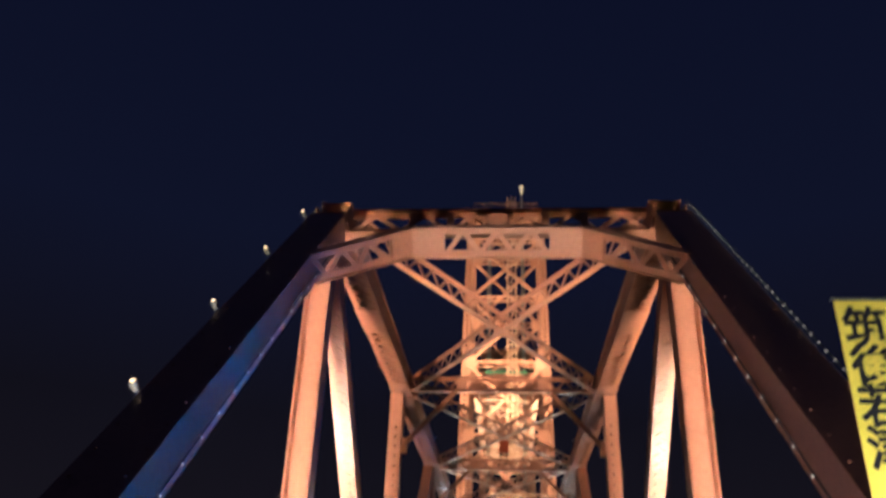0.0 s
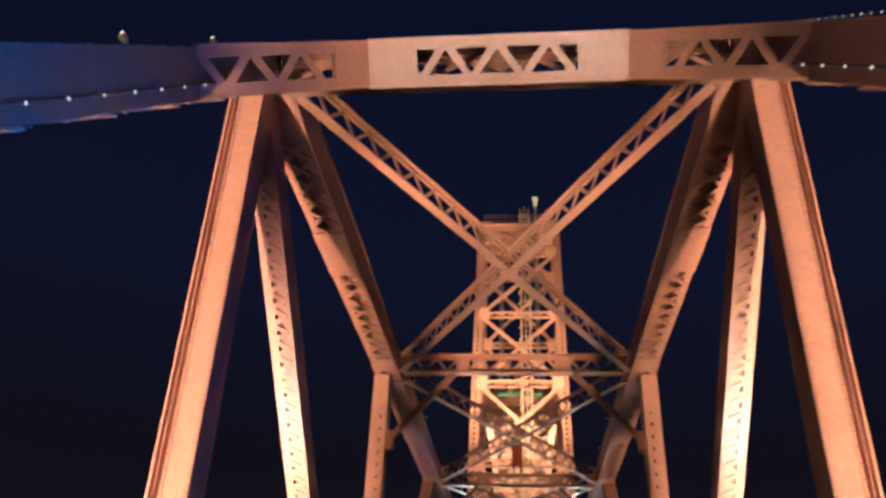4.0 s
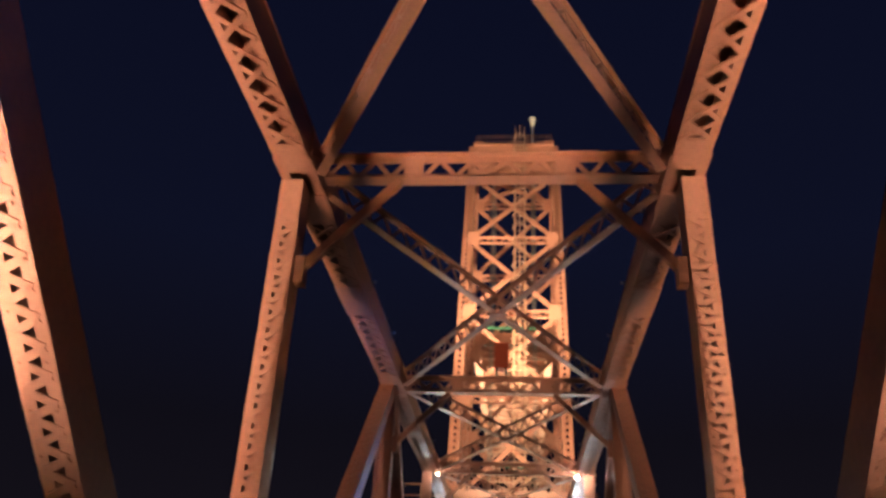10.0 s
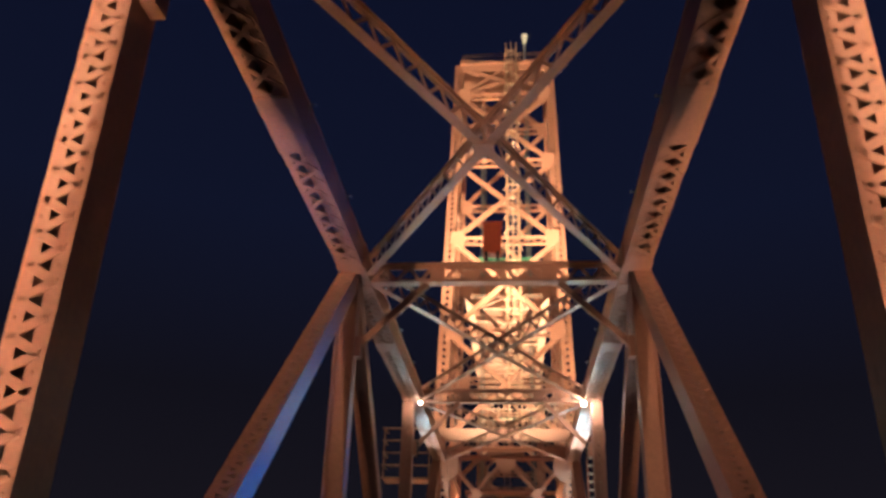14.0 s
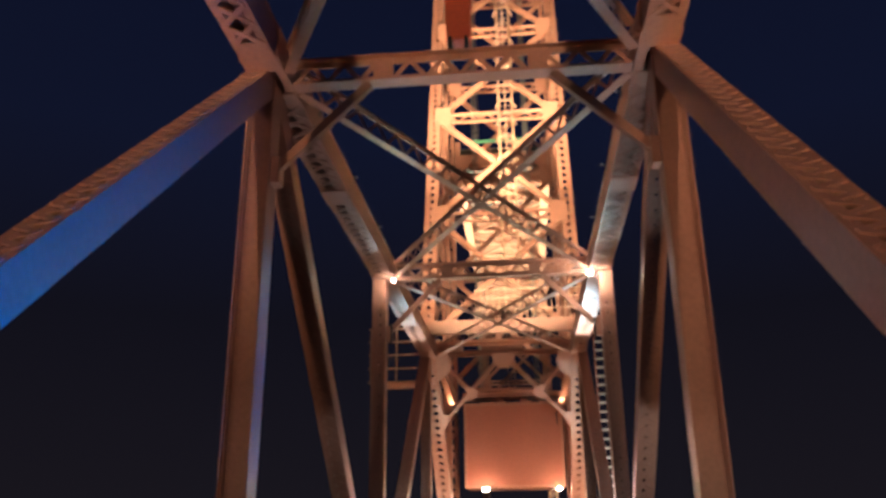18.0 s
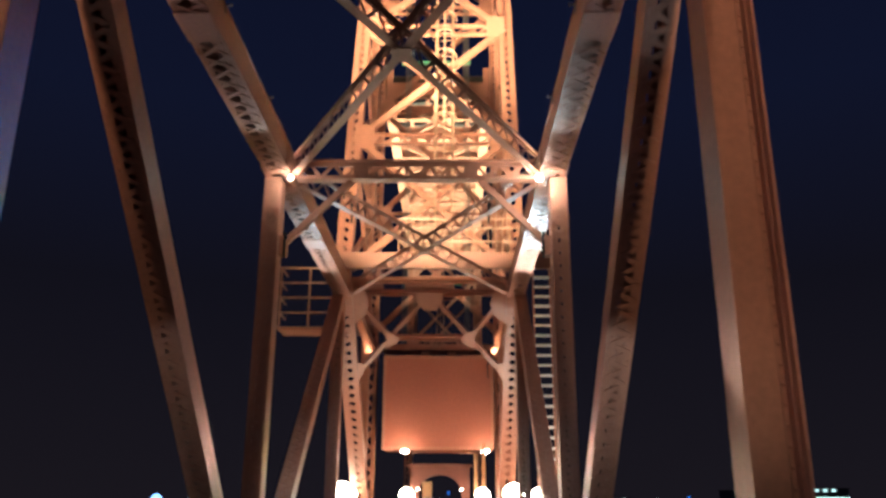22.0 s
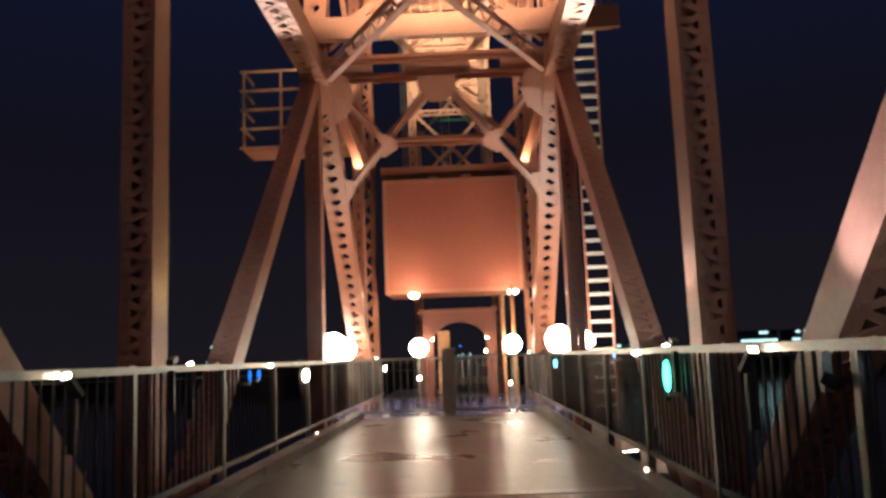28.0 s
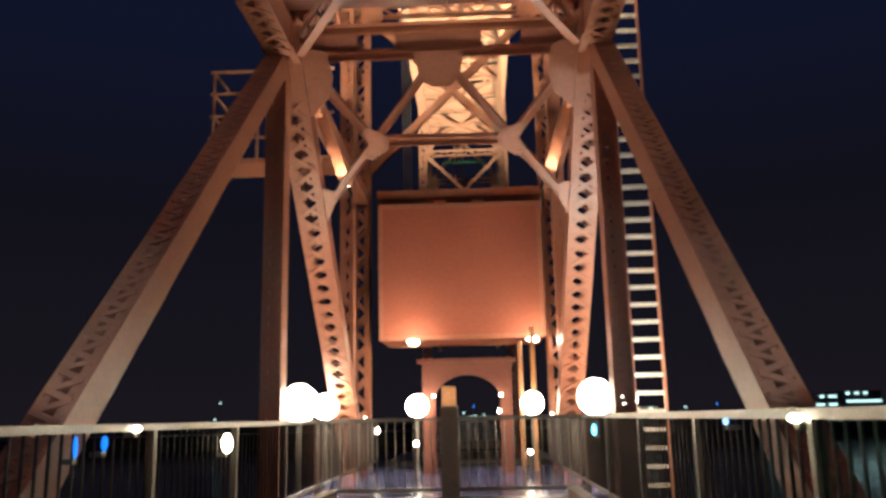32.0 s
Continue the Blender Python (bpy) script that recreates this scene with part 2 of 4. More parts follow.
WALLS = material("far_building_wall", (0.20, 0.20, 0.19), 0.8, 0, 0.2, 1.0, 0.1)
WINDOW = material("lit_far_window", (0.6, 0.8, 0.8), 0.4, emit=(0.62, 0.95, 0.92), watts=1.1, bump=0)
GATERED = material("dull_red_gateway_paint", (0.22, 0.075, 0.05), 0.5, 0, 0.2, 18, 1.5, (0.16, 0.06, 0.045), 0.62, 0.2)
BRICK = material("orange_pier_paint", (0.55, 0.30, 0.15), 0.6, 0, 0.2, 15, 1)

# ---- mesh tools ----
X, Y, Z = Vector((1, 0, 0)), Vector((0, 1, 0)), Vector((0, 0, 1))


class Shape:
    """Collects boxes, plates and tubes for one mesh."""

    def __init__(self):
        self.v, self.f = [], []

    def add(self, verts, faces):
        k = len(self.v)
        self.v += [tuple(v) for v in verts]
        self.f += [tuple(i + k for i in face) for face in faces]
        return self

    def beam(self, a, b, w, h, side=X):
        """A bar from a to b, w wide along side and h thick across it."""
        a, b = Vector(a), Vector(b)
        d = (b - a).normalized()
        s = (side - d * side.dot(d))
        s = s.normalized() if s.length > 1e-4 else d.orthogonal().normalized()
        u = s.cross(d) * (h / 2)
        s = s * (w / 2)
        self.add([p + i * s + j * u for p in (a, b) for i, j in ((-1, -1), (1, -1), (1, 1), (-1, 1))],
                 [(0, 3, 2, 1), (4, 5, 6, 7), (0, 1, 5, 4), (1, 2, 6, 5), (2, 3, 7, 6), (3, 0, 4, 7)])
        return self

    def box(self, x0, x1, y0, y1, z0, z1):
        return self.beam((x0, (y0 + y1) / 2, (z0 + z1) / 2), (x1, (y0 + y1) / 2, (z0 + z1) / 2), abs(y1 - y0), abs(z1 - z0), Y)

    def tube(self, a, b, r, n=8, r2=None):
        a, b = Vector(a), Vector(b)
        d = (b - a).normalized()
        s = d.orthogonal().normalized()
        u = d.cross(s)
        ring = [s * math.cos(2 * math.pi * i / n) + u * math.sin(2 * math.pi * i / n) for i in range(n)]
        r2 = r if r2 is None else r2
        self.add([a + r * q for q in ring] + [b + r2 * q for q in ring],
                 [(i, (i + 1) % n, n + (i + 1) % n, n + i) for i in range(n)] + [tuple(range(n - 1, -1, -1)), tuple(range(n, 2 * n))])
        return self

    def prism(self, points, off):
        """A plate: the polygon and its copy moved by off."""
        n = len(points)
        pts = [Vector(p) for p in points]
        self.add(pts + [p + Vector(off) for p in pts],
                 [tuple(range(n - 1, -1, -1)), tuple(range(n, 2 * n))] + [(i, (i + 1) % n, n + (i + 1) % n, n + i) for i in range(n)])
        return self

    def ball(self, c, r, n=10, m=6, squash=1.0):
        c = Vector(c)
        rings = [[c + Vector((r * math.sin(math.pi * j / m) * math.cos(2 * math.pi * i / n), r * math.sin(math.pi * j / m) * math.sin(2 * math.pi * i / n), squash * r * math.cos(math.pi * j / m))) for i in range(n)] for j in range(1, m)]
        verts = [c + Vector((0, 0, squash * r))] + [p for ring in rings for p in ring] + [c - Vector((0, 0, squash * r))]
        faces = [(0, 1 + i, 1 + (i + 1) % n) for i in range(n)]
        for j in range(m - 2):
            faces += [(1 + j * n + i, 1 + (j + 1) * n + i, 1 + (j + 1) * n + (i + 1) % n, 1 + j * n + (i + 1) % n) for i in range(n)]
        last = len(verts) - 1
        faces += [(last, 1 + (m - 2) * n + (i + 1) % n, 1 + (m - 2) * n + i) for i in range(n)]
        return self.add(verts, faces)

    def mesh(self, name, mat, smooth=False):
        me = bpy.data.meshes.new(name)
        me.from_pydata(self.v, [], self.f)
        me.validate()
        me.materials.append(mat)
        bm = bmesh.new()
        bm.from_mesh(me)
        bmesh.ops.recalc_face_normals(bm, faces=bm.faces)
        bm.to_mesh(me)
        bm.free()
        if smooth:
            me.polygons.foreach_set("use_smooth", [True] * len(me.polygons))
        return me


def part(name, shape, mat, parent, label="", smooth=False):
    ob = new(name, shape.mesh(name, mat, smooth))
    ob.parent = parent
    return tagged(ob, label)


def thing(name, label, category, group="", kind=""):
    return tagged(new(name), label, category, group, kind)


def solid(name, shape, mat, label, category="", group="", kind="", smooth=False):
    return tagged(new(name, shape.mesh(name, mat, smooth)), label, category, group, kind)


def channel(shape, a, b, s, u, side, w, d, web, lip):
    """One rolled channel of a built-up member, its web on the given side, lips turned inwards."""
    o, i = side * w / 2, side * (w / 2 - web)
    e, h, t = side * (w / 2 - web - lip), d / 2, 0.012
    ring = [(o, -h), (e, -h), (e, -h + t), (i, -h + t), (i, h - t), (e, h - t), (e, h), (o, h)]
    return shape.prism([a + s * p + u * q for p, q in ring], b - a)


def turned(s, u, d, place):
    """The pose whose x, y and z run along s, u and d."""
    m = Matrix((s, u, d)).transposed().to_4x4()
    m.translation = place
    return m


def laced(name, a, b, w, d, parent, side=X, pitch=0.36, lip=0.07, bar=0.07, batten=0.55, faces=(-1, 1), cross=False, plate=False, mat=None, web=0.018, single=False, label="", gap=0.0):
    """A built-up steel member: two channels, end battens, rivet heads and flat lacing bars on its open faces."""
    mat = mat or RED
    a, b = Vector(a), Vector(b)
    axis = b - a
    length = axis.length
    d0 = axis / length
    s = (side - d0 * side.dot(d0)).normalized()
    u = s.cross(d0)
    main = part(name, channel(Shape(), a, b, s, u, -1, w, d, web, lip), mat, parent, label)
    part("channel", channel(Shape(), a, b, s, u, 1, w, d, web, lip), mat, main)
    for j in (-1, 1):
        lift = u * j * (d / 2 + 0.006)
        if plate or j not in faces:
            part("cover_plate", Shape().beam(a + lift, b + lift, w + 0.02, 0.012, s), mat, main)
        else:
            for p, q in ((gap / 2, batten), (length - batten, length - gap)):
                part("batten_plate", Shape().beam(a + d0 * p + lift, a + d0 * q + lift, w - 0.01, 0.012, s), mat, main)
    if not plate:
        lace = Shape()
        n = max(2, round((length - 2 * batten) / pitch))
        n += n % 2
        step = (length - 2 * batten) / n
        reach = w / 2 - web - 0.02
        bars = {}
        for j in faces:
            lift = u * j * (d / 2 + 0.008)
            for k in range(n):
                p, q = a + d0 * (batten + k * step) + lift, a + d0 * (batten + (k + 1) * step) + lift
                for i, up in ((1, 0), (-1, 1)) if cross else ((1, 0),):
                    i = i if k % 2 else -i
                    e, f = p + s * i * reach + u * j * 0.013 * up, q - s * i * reach + u * j * 0.013 * up
                    if single and j == single:
                        way = (f - e).normalized()
                        across = u.cross(way)
                        if 0 not in bars:
                            bars[0] = Shape().beam((0, 0, -(f - e).length / 2), (0, 0, (f - e).length / 2), bar, 0.012, X).mesh("lacing_bar", mat)
                        ob = new("lacing_bar", bars[0])
                        ob.matrix_world = turned(across, u, way, (e + f) / 2) if across.cross(u).dot(way) > 0 else turned(-across, u, way, (e + f) / 2)
                        ob.parent = main
                    else:
                        lace.beam(e, f, bar, 0.012, s)
        if lace.v:
            tagged(part("lacing", lace, mat, main), kind="stuff")
    rivets = Shape()
    n = int(length / (0.2 if plate else 0.3))
    for j in (-1, 1):
        for k in range(n):
            for i in (-1, 1):
                c = a + d0 * (length * (k + 0.5) / n) + s * i * (w / 2 - 0.045) + u * j * (d / 2 + 0.012)
                rivets.tube(c, c + u * j * 0.010, 0.014, 5, 0.008)
    tagged(part("rivets", rivets, RIVET, main), kind="stuff")
    return main


def gusset(shape, c, points, x, thick=0.016):
    """A flat plate in the truss's plane at x: offsets (y, z) from c."""
    return shape.prism([(x - thick / 2, c[1] + p, c[2] + q) for p, q in points], (thick, 0, 0))

# ---- truss span ----
P, TOP, LOW, HALF = 7.8, 6.32, -1.00, 2.20
FOOT, HIP = 0.0, 7.8
YS = [FOOT, HIP, 2 * P, 3 * P, 4 * P, 5 * P, 6 * P]
bridge = thing("truss_bridge", "rust-red riveted steel through truss with laced members, lit amber", "bridge")
for sx in (-1, 1):
    x, wx = sx * HALF, sx * 2.30
    for k in range(1, 5):
        # top chord: plates at the sides and above, crossed lacing below
        chord = laced("top_chord", (x, YS[k], TOP), (x, YS[k + 1], TOP), 0.40, 0.40, bridge, pitch=0.36 if k < 3 else 0.26, bar=0.06, batten=0.9 if k < 3 else 0.5, faces=(-1,), cross=True, single=-1 if k < 3 else False, gap=0.34)
        ym = YS[k] + 0.42 * (YS[k + 1] - YS[k])
        reach = 0.55 if k < 3 else 0.28
        part("batten_plate", Shape().box(x - 0.195, x + 0.195, ym - reach, ym + reach, TOP - 0.238, TOP - 0.222), RED, chord)
    laced("end_post", (x, FOOT, LOW), (x, HIP - 0.30, TOP - 0.32), 0.42, 0.34, bridge, faces=(-1,), pitch=0.42, cross=True)
    laced("end_post", (x, 6 * P, LOW), (x, 5 * P, TOP), 0.46, 0.34, bridge, pitch=0.30, bar=0.07, lip=0.11, cross=True, batten=0.7)
    for k in range(1, 6):
        if k in (1, 3):
            # hangers: a solid web between two flange plates
            h = 0.145
            post = part("vertical", Shape().box(wx - h + 0.01, wx + h - 0.01, YS[k] - 0.008, YS[k] + 0.008, LOW, TOP - 0.2), RED, bridge)
            heads = Shape()
            for i in (-1, 1):
                part("flange", Shape().box(wx + i * h - 0.009, wx + i * h + 0.009, YS[k] - 0.15, YS[k] + 0.15, LOW, TOP - 0.2), RED, post)
                for j in (-1, 1):
                    part("angle", Shape().box(wx + i * (h - 0.049), wx + i * (h - 0.0105), YS[k] + j * 0.009, YS[k] + j * 0.02, LOW, TOP - 0.2).box(wx + i * (h - 0.021), wx + i * (h - 0.0095), YS[k] + j * 0.021, YS[k] + j * 0.09, LOW, TOP - 0.2), RED, post)
                for n in range(62):
                    z = LOW + 0.3 + 0.11 * n
                    heads.tube((wx + i * (h - 0.034), YS[k] - 0.02, z), (wx + i * (h - 0.034), YS[k] - 0.032, z), 0.013, 5, 0.008)
            tagged(part("rivets", heads, RIVET, post), kind="stuff")
        else:
            laced("vertical", (wx, YS[k], LOW), (wx, YS[k], TOP - 0.2), 0.27, 0.34, bridge, pitch=0.105, bar=0.056, lip=0.075, single=-1 if k == 2 else False)
    for top, low in ((1, 2), (3, 2), (3, 4), (5, 4)):
        first = (top, low) == (1, 2)
        laced("diagonal", (wx, YS[top], TOP - 0.1), (wx, YS[low], LOW), 0.25 if first else 0.28, 0.32 if first else 0.30, bridge, pitch=0.105 if not first else 0.088, bar=0.052, lip=0.066 if first else 0.078)
    for k in range(6):
        part("bottom_chord", Shape().box(x - 0.2, x + 0.2, YS[k], YS[k + 1], LOW - 0.45, LOW - 0.05), RED, bridge)
    for k in range(1, 6):
        for i in (-1, 1):
            back_y = -0.22 if k == 1 else -0.62
            shape = [(back_y, -0.205), (0.62, -0.205), (0.62, 0.19), (back_y, 0.02 if k == 1 else 0.19)]
            g = part("gusset_plate", gusset(Shape(), (x, YS[k], TOP), shape, x + i * 0.212), RED, bridge)
            heads = Shape()
            for p in np.linspace(back_y + 0.07, 0.55, 9):
                for q in (-0.14, -0.05):
                    heads.tube((x + i * 0.22, YS[k] + p, TOP + q), (x + i * 0.234, YS[k] + p, TOP + q), 0.018, 5, 0.010)
            tagged(part("rivets", heads, RIVET, g), kind="stuff")


def flat_lattice(name, a, b, depth, parent, across=Z, flange=0.16, pitch=0.5, bar=0.07, plates=(), stem=0.09):
    """A strut of two T-shaped flanges with a zigzag web between them; plates: stretches filled with solid plate."""
    a, b = Vector(a), Vector(b)
    d0 = (b - a).normalized()
    length = (b - a).length
    u = (Vector(across) - d0 * Vector(across).dot(d0)).normalized()
    out = u.cross(d0)
    main = None
    for j in (-1, 1):
        f, t = flange / 2, 0.012
        ring = [(-f, depth / 2), (f, depth / 2), (f, depth / 2 - t), (t, depth / 2 - t), (t, depth / 2 - stem), (-t, depth / 2 - stem), (-t, depth / 2 - t), (-f, depth / 2 - t)]
        tee = Shape().prism([a + out * p + u * q * j for p, q in ring], b - a)
        if main is None:
            main = part(name, tee, RED, parent)
        else:
            part("flange", tee, RED, main)
    for p, q in plates:
        part("batten_plate", Shape().beam(a + d0 * p * length, a + d0 * q * length, depth - 0.03, 0.06, u), RED, main)
    n = max(2, round(length / pitch))
    for k in range(n):
        if any(p - 0.01 < (k + 0.5) / n < q + 0.01 for p, q in plates):
            continue
        i = 1 if k % 2 else -1
        p, q = a + d0 * (length * k / n), a + d0 * (length * (k + 1) / n)
        part("lacing_bar", Shape().beam(p + u * i * (depth / 2 - 0.05), q - u * i * (depth / 2 - 0.05), bar, 0.014, d0), RED, main)
    return main


# portal in the plane of the end posts: level middle, ends sloping down
d_up = Vector((0, HIP - FOOT, TOP - LOW)).normalized()


def on_post(x, z):
    f = (z - LOW) / (TOP - LOW)
    return Vector((x, FOOT + f * (HIP - FOOT), z))


mid_z, end_z = 5.45, 4.76
d_off = Vector((0, -d_up.z, d_up.y))
flat_lattice("portal_strut", on_post(-1.0, mid_z), on_post(1.0, mid_z), 0.38, bridge, d_off, 0.14, 0.2, 0.06, ((0.0, 0.19), (0.81, 1.0)))
for sx in (-1, 1):
    flat_lattice("portal_knee", on_post(sx * 1.02, mid_z), on_post(sx * 2.0, end_z), 0.36, bridge, d_off, 0.14, 0.2, 0.06, ((0.0, 0.22),))
    for bx in (0.62, 1.12):
        part("hanger_plate", Shape().box(sx * bx - 0.05, sx * bx + 0.05, HIP - 0.15, HIP - 0.13, TOP - 0.28, TOP - 0.02), RED, bridge)
part("boss_plate", Shape().tube((0, HIP - 0.15, TOP - 0.14), (0, HIP - 0.12, TOP - 0.14), 0.16, 6), RED, bridge)
flat_lattice("top_strut", (-1.95, HIP, TOP - 0.12), (1.95, HIP, TOP - 0.12), 0.34, bridge, Z, 0.22, 0.32, 0.06)
# struts and sway knees over the walkway, and the crossed laterals between the chords
for k, sag in ((2, -0.15), (3, -0.02), (4, -0.08)):
    flat_lattice("sway_strut", (-1.95, YS[k], TOP - 0.10 - sag), (1.95, YS[k], TOP - 0.10 - sag), 0.34, bridge, Z, 0.20, 0.2, 0.055, ((0.24, 0.30), (0.70, 0.76)))
    for sx in (-1, 1):
        part("knee_brace", Shape().beam((sx * 1.05, YS[k], TOP - 0.28 - sag), (sx * 2.13, YS[k], TOP - 1.31), 0.09, 0.10, Y), RED, bridge)
        part("knee_bracket", Shape().box(sx * 2.05, sx * 2.16, YS[k] - 0.09, YS[k] + 0.09, TOP - 1.48, TOP - 1.16), RED, bridge)
for k in range(1, 5):
    y0, y1 = YS[k], YS[k + 1]
    z = TOP - 0.02
    for sx in (-1, 1):
        flat_lattice("lateral_brace", (-sx * 1.95, y0 + 0.25, z), (sx * 1.95, y1 - 0.25, z + 0.012 * sx), 0.32, bridge, Z, 0.12, 0.21, 0.04, stem=0.045)
    part("lateral_gusset", Shape().box(-0.12, 0.12, (y0 + y1) / 2 - 0.15, (y0 + y1) / 2 + 0.15, z - 0.19, z - 0.178), RED, bridge)
# K bracing between the last posts, under the tower
last_normal = Vector((0, TOP - LOW, P)).normalized()


def far_post(x, z):
    return Vector((x, 6 * P - (z - LOW) / (TOP - LOW) * P, z))


def flat_gusset(points, lift=0.085):
    """A thin plate in the plane of the last posts, with rivet heads near its corners."""
    plate = part("gusset_plate", Shape().prism([far_post(p, q) - last_normal * lift for p, q in points], last_normal * 0.014), RED, bridge)
    mid = sum((Vector(p) for p in points), Vector((0, 0))) / len(points)
    heads = Shape()
    for n, p in enumerate(points):
        for along in (0.0, 0.33, 0.67):
            c = Vector(p).lerp(Vector(points[(n + 1) % len(points)]), along).lerp(mid, 0.22)
            c = far_post(c.x, c.y) - last_normal * lift
            heads.tube(c, c - last_normal * 0.012, 0.016, 5, 0.009)
    tagged(part("rivets", heads, RIVET, plate), kind="stuff")


def angle_bar(name, a, b, wide):
    """Two angles back to back with a filler strip between them."""
    a, b = Vector(a), Vector(b)
    d = (b - a).normalized()
    u = last_normal.cross(d)
    bar = part(name, Shape().beam(a, b, 0.014, wide, last_normal), RED, bridge)
    for i in (-1, 1):
        off = u * i * (wide / 2 - 0.008)
        part("flange", Shape().beam(a + off, b + off, 0.13, 0.014, last_normal), RED, bar)
    return bar


# two struts joined by slotted plates, then the arms of the K
upper, lower = 6.52, 6.26
angle_bar("sway_strut", far_post(-1.97, upper), far_post(1.97, upper), 0.13)
angle_bar("sway_strut", far_post(-1.97, lower), far_post(1.97, lower), 0.13)
for x0, x1 in ((-1.97, -1.18), (-0.62, 0.62), (1.18, 1.97)):
    part("web_plate", Shape().prism([far_post(p, q) for p, q in ((x0, lower), (x1, lower), (x1, upper), (x0, upper))], last_normal * 0.012), RED, bridge)
angle_bar("sway_strut", far_post(-1.0, 5.31), far_post(1.05, 5.29), 0.14)
flat_gusset([(-0.36, 6.30), (0.36, 6.30), (0.30, 6.04), (0.14, 5.92), (-0.14, 5.92), (-0.30, 6.04)])
for sx in (-1, 1):
    angle_bar("sway_brace", far_post(sx * 1.92, 6.14), far_post(sx * 1.10, 5.34), 0.12)
    angle_bar("sway_brace", far_post(sx * 1.08, 5.28), far_post(sx * 2.0, 4.46), 0.13)
    angle_bar("sway_brace", far_post(sx * 0.16, 6.10), far_post(sx * 1.02, 5.34), 0.11)
    flat_gusset([(sx * 2.0, 6.40), (sx * 1.62, 6.33), (sx * 1.56, 6.06), (sx * 1.66, 5.84), (sx * 2.0, 5.62)], 0.10)
    flat_gusset([(sx * 0.84, 5.36), (sx * 0.98, 5.44), (sx * 1.16, 5.48), (sx * 1.24, 5.42), (sx * 1.16, 5.30), (sx * 1.24, 5.14), (sx * 1.12, 5.10), (sx * 0.84, 5.23)], 0.07)
    flat_gusset([(sx * 1.99, 4.78), (sx * 1.78, 4.74), (sx * 1.80, 4.58), (sx * 1.99, 4.30)])

# ---- lift tower ----
TY0, TY1, BASE, CROWN, LEAN = 39.0, 46.8, 6.76, 26.5, 5.3
LEVELS = [6.76, 11.1, 15.45, 19.85, 24.3, 26.5]
tower = thing("lift_tower", "rust-red riveted lattice lift tower brightly floodlit in amber", "tower", "pair of lift towers")


def half_at(z):
    return 2.26 - 0.06 * max(0, z - BASE) / (CROWN - BASE)


for sx in (-1, 1):
    laced("tower_leg", (sx * half_at(BASE), TY0, BASE - 0.2), (sx * half_at(CROWN), TY0 + LEAN, CROWN), 0.42, 0.36, tower, pitch=0.30, bar=0.055, lip=0.11, cross=True)
    laced("tower_leg", (sx * 2.24, TY1, LOW), (sx * half_at(CROWN), TY1, CROWN), 0.44, 0.44, tower, pitch=0.36, bar=0.09, lip=0.1)


def back(x, z):
    """A point of the tower's landward face."""
    return Vector((x * half_at(z), TY0 + LEAN * max(0, z - BASE) / (CROWN - BASE), z))


def front(x, z):
    return Vector((x * half_at(z), TY1, z))


for face in (back, front):
    for z in LEVELS[1:]:
        a, b = face(-0.92, z), face(0.92, z)
        flat_lattice("tower_strut", a, b, 0.34, tower, Z, 0.2, 0.34, 0.06)
        for sx in (-1, 1):
            c = face(sx * 0.86, z)
            part("gusset_plate", Shape().box(c.x - 0.28, c.x + 0.28, c.y - 0.225, c.y - 0.21, z - 0.36, z + 0.36), RED, tower)
    for z0, z1 in zip(LEVELS[:-1], LEVELS[1:]):
        if z1 - z0 < 2:
            continue
        for sx in (-1, 1):
            laced("tower_brace", face(-sx * 0.9, z0 + 0.15), face(sx * 0.9, z1 - 0.15) + Vector((0, 0.02 * sx, 0)), 0.20, 0.16, tower, side=Y, pitch=0.3, bar=0.05, lip=0.05, batten=0.25)
    a, b = face(-0.9, LEVELS[-2] + 0.1), face(0.9, LEVELS[-2] + 0.1)
    top_mid = face(0, LEVELS[-1] - 0.1)
    part("tower_brace", Shape().beam(a, top_mid, 0.14, 0.16, Y).beam(b, top_mid, 0.14, 0.16, Y), RED, tower)
for sx in (-1, 1):
    for z in LEVELS[1:]:
        flat_lattice("side_strut", back(sx, z), front(sx, z), 0.32, tower, Z, 0.18, 0.4, 0.06)
    for n, (z0, z1) in enumerate(zip(LEVELS[:-1], LEVELS[1:])):
        if z1 - z0 > 2:
            part("side_brace", Shape().beam(back(sx, z0), front(sx, z1), 0.12, 0.16, X), RED, tower)
            part("side_brace", Shape().beam(front(sx * 0.985, z0), back(sx * 0.985, z1), 0.12, 0.16, X), RED, tower)
    laced("tower_sill", (sx * 2.15, TY0 + 0.3, 6.2), (sx * 2.15, TY1 - 0.2, 6.2), 0.26, 0.3, tower, pitch=0.3)
    # guide columns down to the pier
    laced("guide_column", (sx * 2.2, 44.6, LOW), (sx * 2.2, 44.6, 25.2), 0.28, 0.3, tower, pitch=0.34, bar=0.08)
for sx in (-1, 1):
    laced("raking_knee", (sx * 2.25, 41.0, 6.62), (sx * 1.70, 41.0, 5.02), 0.18, 0.16, tower, side=X, pitch=0.16, bar=0.05, lip=0.05, batten=0.15, cross=True)
